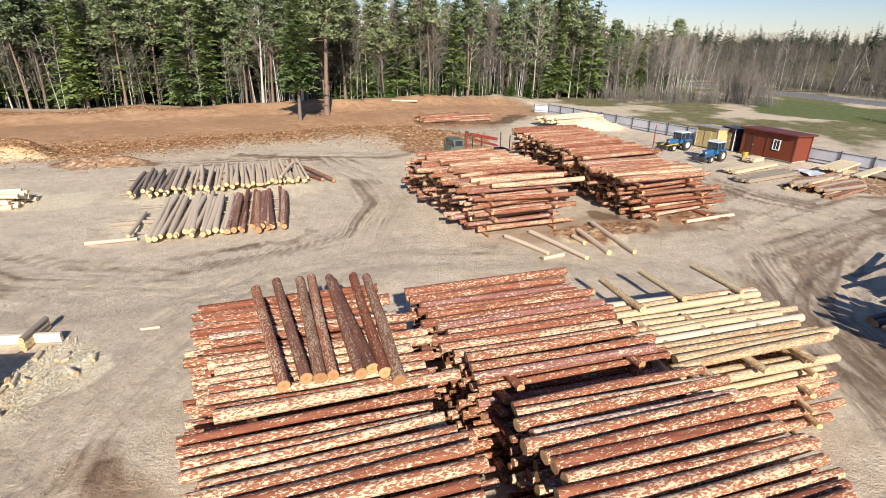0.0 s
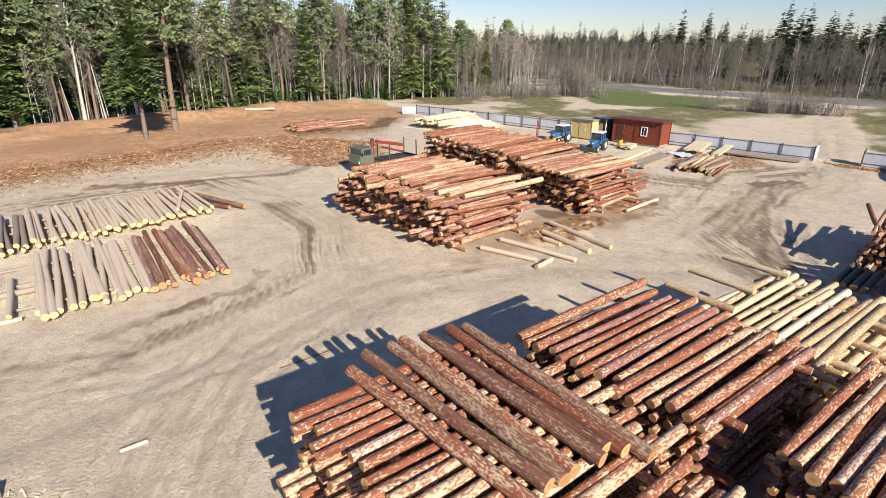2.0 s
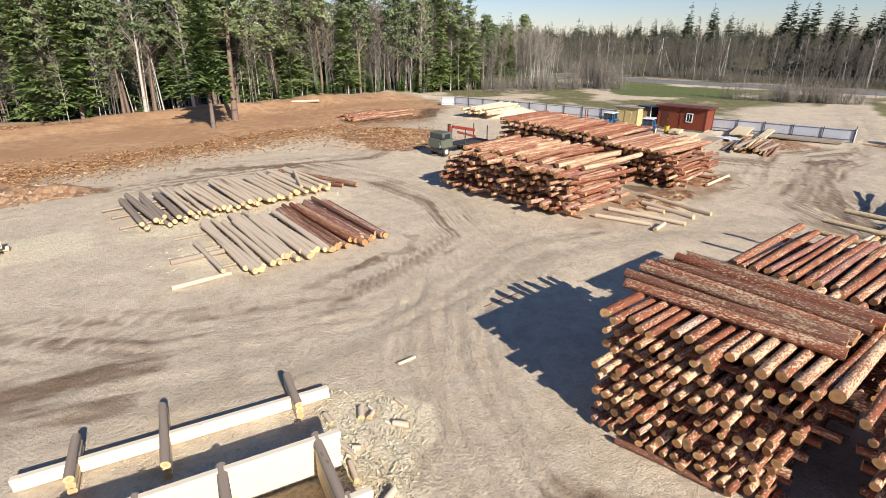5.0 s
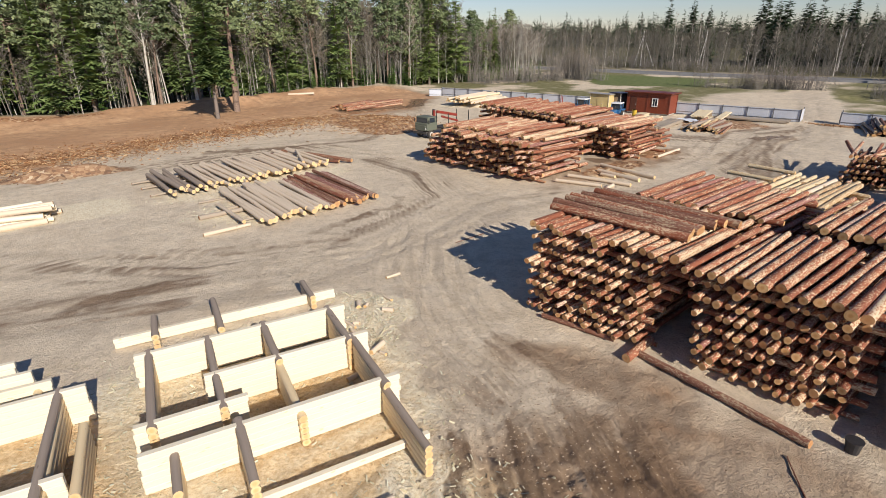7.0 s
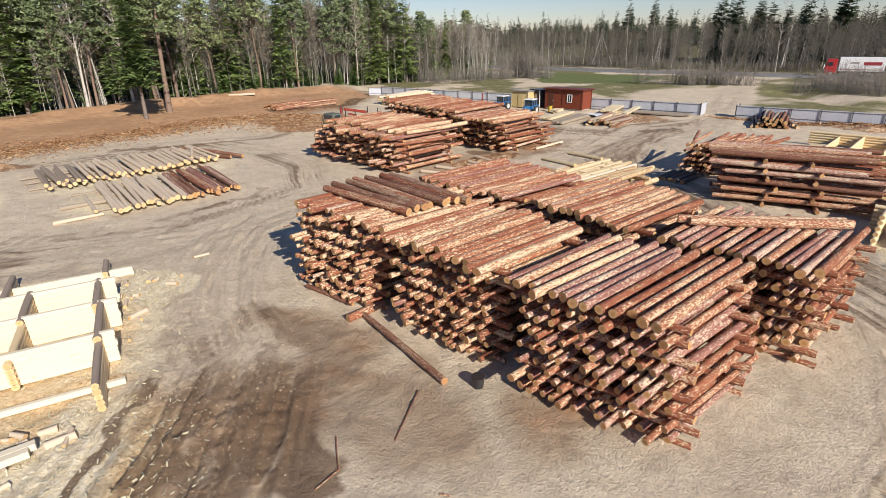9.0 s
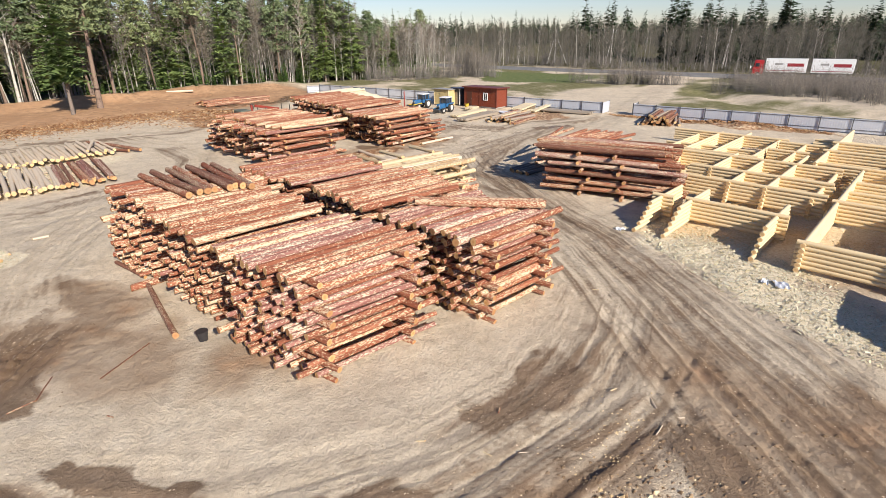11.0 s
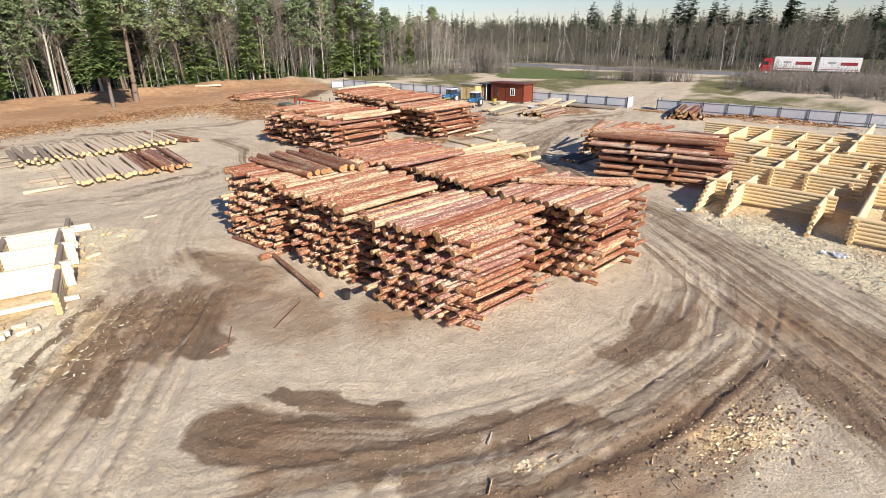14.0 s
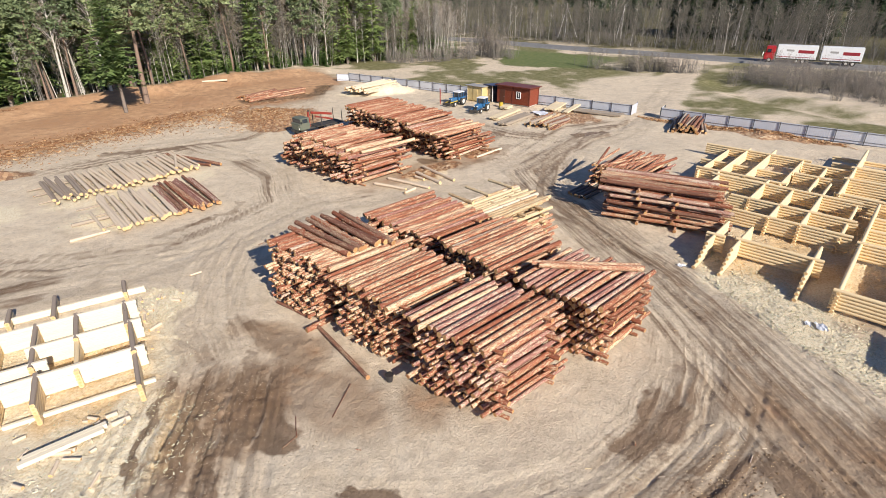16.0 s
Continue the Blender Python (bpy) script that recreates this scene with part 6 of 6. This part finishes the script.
def sheet_scrap(x, y, s, label):
    """Crumpled plastic sheet."""
    r2 = random.Random(int(x * 10))
    v, f = [], []
    for j in range(7):
        for i in range(7):
            v.append(((i - 3) * s / 3 + r2.gauss(0, s * 0.06), (j - 3) * s / 4 + r2.gauss(0, s * 0.06), 0.02 + r2.random() * 0.16))
    for j in range(6):
        for i in range(6):
            f.append((j * 7 + i, j * 7 + i + 1, j * 7 + i + 8, j * 7 + i + 7))
    ob = put("plastic_sheet", mesh_of("plastic_sheet", v, f, ["tarp"]), None, pose(x, y, ground_z(x, y), 0, 0, 40 * x))
    tagged(ob, label, "plastic sheet", "plastic scraps")


sheet_scrap(33.6, 50.6, 1.3, "crumpled white plastic sheet on the ground near the cabin")
sheet_scrap(19.3, -1.7, 0.35, "scrap of white plastic on sawdust")
sheet_scrap(18.9, -1.2, 0.2, "small scrap of white plastic on sawdust")
sheet_scrap(17.6, 6.9, 0.25, "scrap of white plastic beside a log wall")

# sticks and bark strips scattered over the yard
for k in range(26):
    x, y = rng.uniform(-9, 12), rng.uniform(-10, 4)
    if -5 < x < 11 and y > -3:
        y -= 8
    a, ll = rng.random() * 6.28, rng.uniform(0.12, 0.4)
    z = ground_z(x, y) + 0.03
    o = log(None, (x, y, z), (x + ll * math.cos(a), y + ll * math.sin(a), z), 0.02, rng.choice(["peeled", "bark", "bark_pale"]), rng, "stick")
    tagged(o, "short stick or bark strip on the yard", "stick", "scattered sticks")
for (x0, y0), (x1, y1) in (((-6.2, 4.1), (-7.5, 2.2)), ((-9.0, 2.9), (-9.15, 1.7)), ((-9.15, 1.7), (-9.8, 1.25)), ((-9.0, 22.0), (-7.0, 22.6))):
    o = log(None, (x0, y0, ground_z(x0, y0) + 0.04), (x1, y1, ground_z(x1, y1) + 0.03), 0.02, "bark_dark", rng, "branch")
    tagged(o, "thin dark branch lying on the mud", "branch", "fallen branches")
# bark and chip litter on the bank and heaps
lv, lf = [], []
for k in range(16000):
    if k % 3:
        t_ = rng.random()
        p = Vector((-52, 47)).lerp(Vector((-8, 71)), t_) + Vector((rng.gauss(0, 2.5), rng.gauss(0, 2.8)))
    elif k % 2:
        p = Vector((-3.5 + rng.gauss(0, 3.4), 64 + rng.gauss(0, 3.4)))
    else:
        p = Vector((rng.uniform(45, 57), 0))
        p.y = 41 - (p.x - 47) * 1.65 - 2.2 + rng.gauss(0, 1.0)
    z = ground_z(p.x, p.y)
    a, s, w = rng.random() * 6.28, rng.uniform(0.06, 0.24), rng.uniform(0.02, 0.05)
    u_, n_ = Vector((math.cos(a), math.sin(a), rng.gauss(0, 0.25))) * s, Vector((-math.sin(a), math.cos(a), rng.gauss(0, 0.4))) * w
    c = Vector((p.x, p.y, z + 0.06))
    b0 = len(lv)
    lv += [c - u_ - n_, c + u_ - n_ * 0.6, c + u_ * 0.8 + n_, c - u_ * 0.9 + n_ + Vector((0, 0, 0.03))]
    lf.append((b0, b0 + 1, b0 + 2, b0 + 3))
MAT["litter"] = foliage("bark_litter", (0.17, 0.075, 0.035), (0.36, 0.19, 0.09), (0.66, 0.50, 0.31))
tagged(new("bark_litter", mesh_of("bark_litter", lv, lf, ["litter"])), "strips of bark and chips strewn over the earth bank", "bark litter", kind="stuff")
lv, lf = [], []
for k in range(9000):
    cx, cy, rx, ry, turn = DUST[k % 14] if k % 14 not in (6, 7, 12, 13) else DUST[8]
    a, q = rng.random() * 6.28, math.sqrt(rng.random())
    ct, st = math.cos(radians(turn)), math.sin(radians(turn))
    ex, ey = rx * q * math.cos(a), ry * q * math.sin(a)
    x, y = cx + ex * ct - ey * st, cy + ex * st + ey * ct
    z = ground_z(x, y)
    a, s, w = rng.random() * 6.28, rng.uniform(0.03, 0.09), rng.uniform(0.01, 0.025)
    u_, n_ = Vector((math.cos(a), math.sin(a), rng.gauss(0, 0.3))) * s, Vector((-math.sin(a), math.cos(a), rng.gauss(0, 0.5))) * w
    c = Vector((x, y, z + 0.04))
    b0 = len(lv)
    lv += [c - u_ - n_, c + u_ - n_, c + u_ + n_, c - u_ + n_]
    lf.append((b0, b0 + 1, b0 + 2, b0 + 3))
MAT["shaving"] = foliage("wood_shavings", (0.62, 0.48, 0.28), (0.78, 0.66, 0.46), (0.86, 0.79, 0.63))
tagged(new("wood_shavings", mesh_of("wood_shavings", lv, lf, ["shaving"])), "pale shavings and chips strewn over sawdust", "wood shavings", kind="stuff")


def lumps(name, label, category, mat, spots):
    """Small uneven clods, joined."""
    rng = random.Random(len(spots))
    ring = [(1, 0, 0), (0, 1, 0), (-1, 0, 0), (0, -1, 0)]
    v, f = [], []
    for x, y, r in spots:
        z, n, a = ground_z(x, y), len(v), rng.random() * 6.28
        ca, sa = math.cos(a), math.sin(a)
        for px, py, pz in ring + [(0, 0, 0.8), (0, 0, -0.5)]:
            k = r * rng.uniform(0.6, 1.3)
            v.append((x + (px * ca - py * sa) * k + rng.gauss(0, 0.15) * r, y + (px * sa + py * ca) * k * 0.8, z + pz * k * 0.7 - 0.1 * r))
        for i in range(4):
            j = (i + 1) % 4
            f += [(n + i, n + j, n + 4), (n + j, n + i, n + 5)]
    tagged(new(name, mesh_of(name, v, f, [mat])), label, category, kind="stuff")


MAT["clod"] = foliage("dried_mud_clods", (0.20, 0.15, 0.11), (0.36, 0.285, 0.21), (0.55, 0.455, 0.35))
MAT["clod_dark"] = foliage("damp_mud_clods", (0.11, 0.07, 0.042), (0.20, 0.132, 0.082), (0.34, 0.24, 0.16))
MAT["chip_lump"] = foliage("yellow_chip_lumps", (0.30, 0.20, 0.11), (0.58, 0.45, 0.27), (0.80, 0.70, 0.50))
crng = random.Random(8)
lumps("chip_lumps", "clumps of yellow sawdust and chips trodden into mud", "sawdust clumps", "chip_lump", [(4.4 + crng.gauss(0, 1.15), -8.9 + crng.gauss(0, 0.55), crng.uniform(0.015, 0.045) if crng.random() < 0.85 else crng.uniform(0.06, 0.13)) for _ in range(800)] + [(-1.9 + crng.gauss(0, 0.3), -7.5 + crng.gauss(0, 0.15), crng.uniform(0.02, 0.08)) for _ in range(60)] + [(6.5 + crng.gauss(0, 1.0), -6.6 + crng.gauss(0, 0.8), crng.uniform(0.02, 0.06)) for _ in range(120)])
damp_spots, dry_spots = [], []
for k in range(1800):
    damp_spots.append((4 + crng.gauss(0, 3.2), -8.7 + crng.gauss(0, 0.9), crng.uniform(0.02, 0.10)) if k % 2 else (-12 + crng.gauss(0, 2.0), 5 + crng.gauss(0, 2.6), crng.uniform(0.015, 0.05)))
for k in range(9000):
    line = RUTS[crng.choice((0, 1, 2, 3, 4, 6, 7, 8, 9, 10))][0]
    i = crng.randrange(len(line) - 1)
    q = Vector(line[i]).lerp(Vector(line[i + 1]), crng.random())
    x, y = q.x + crng.gauss(0, 1.1), q.y + crng.gauss(0, 1.1)
    if -11 < y < 24 and -21 < x < 20:
        dry_spots.append((x, y, crng.uniform(0.012, 0.045)))
lumps("damp_clods", "dark clods of churned mud beside the wheel tracks", "mud clods", "clod_dark", damp_spots)
lumps("dry_clods", "small dry clods strewn along the wheel tracks", "mud clods", "clod", dry_spots)
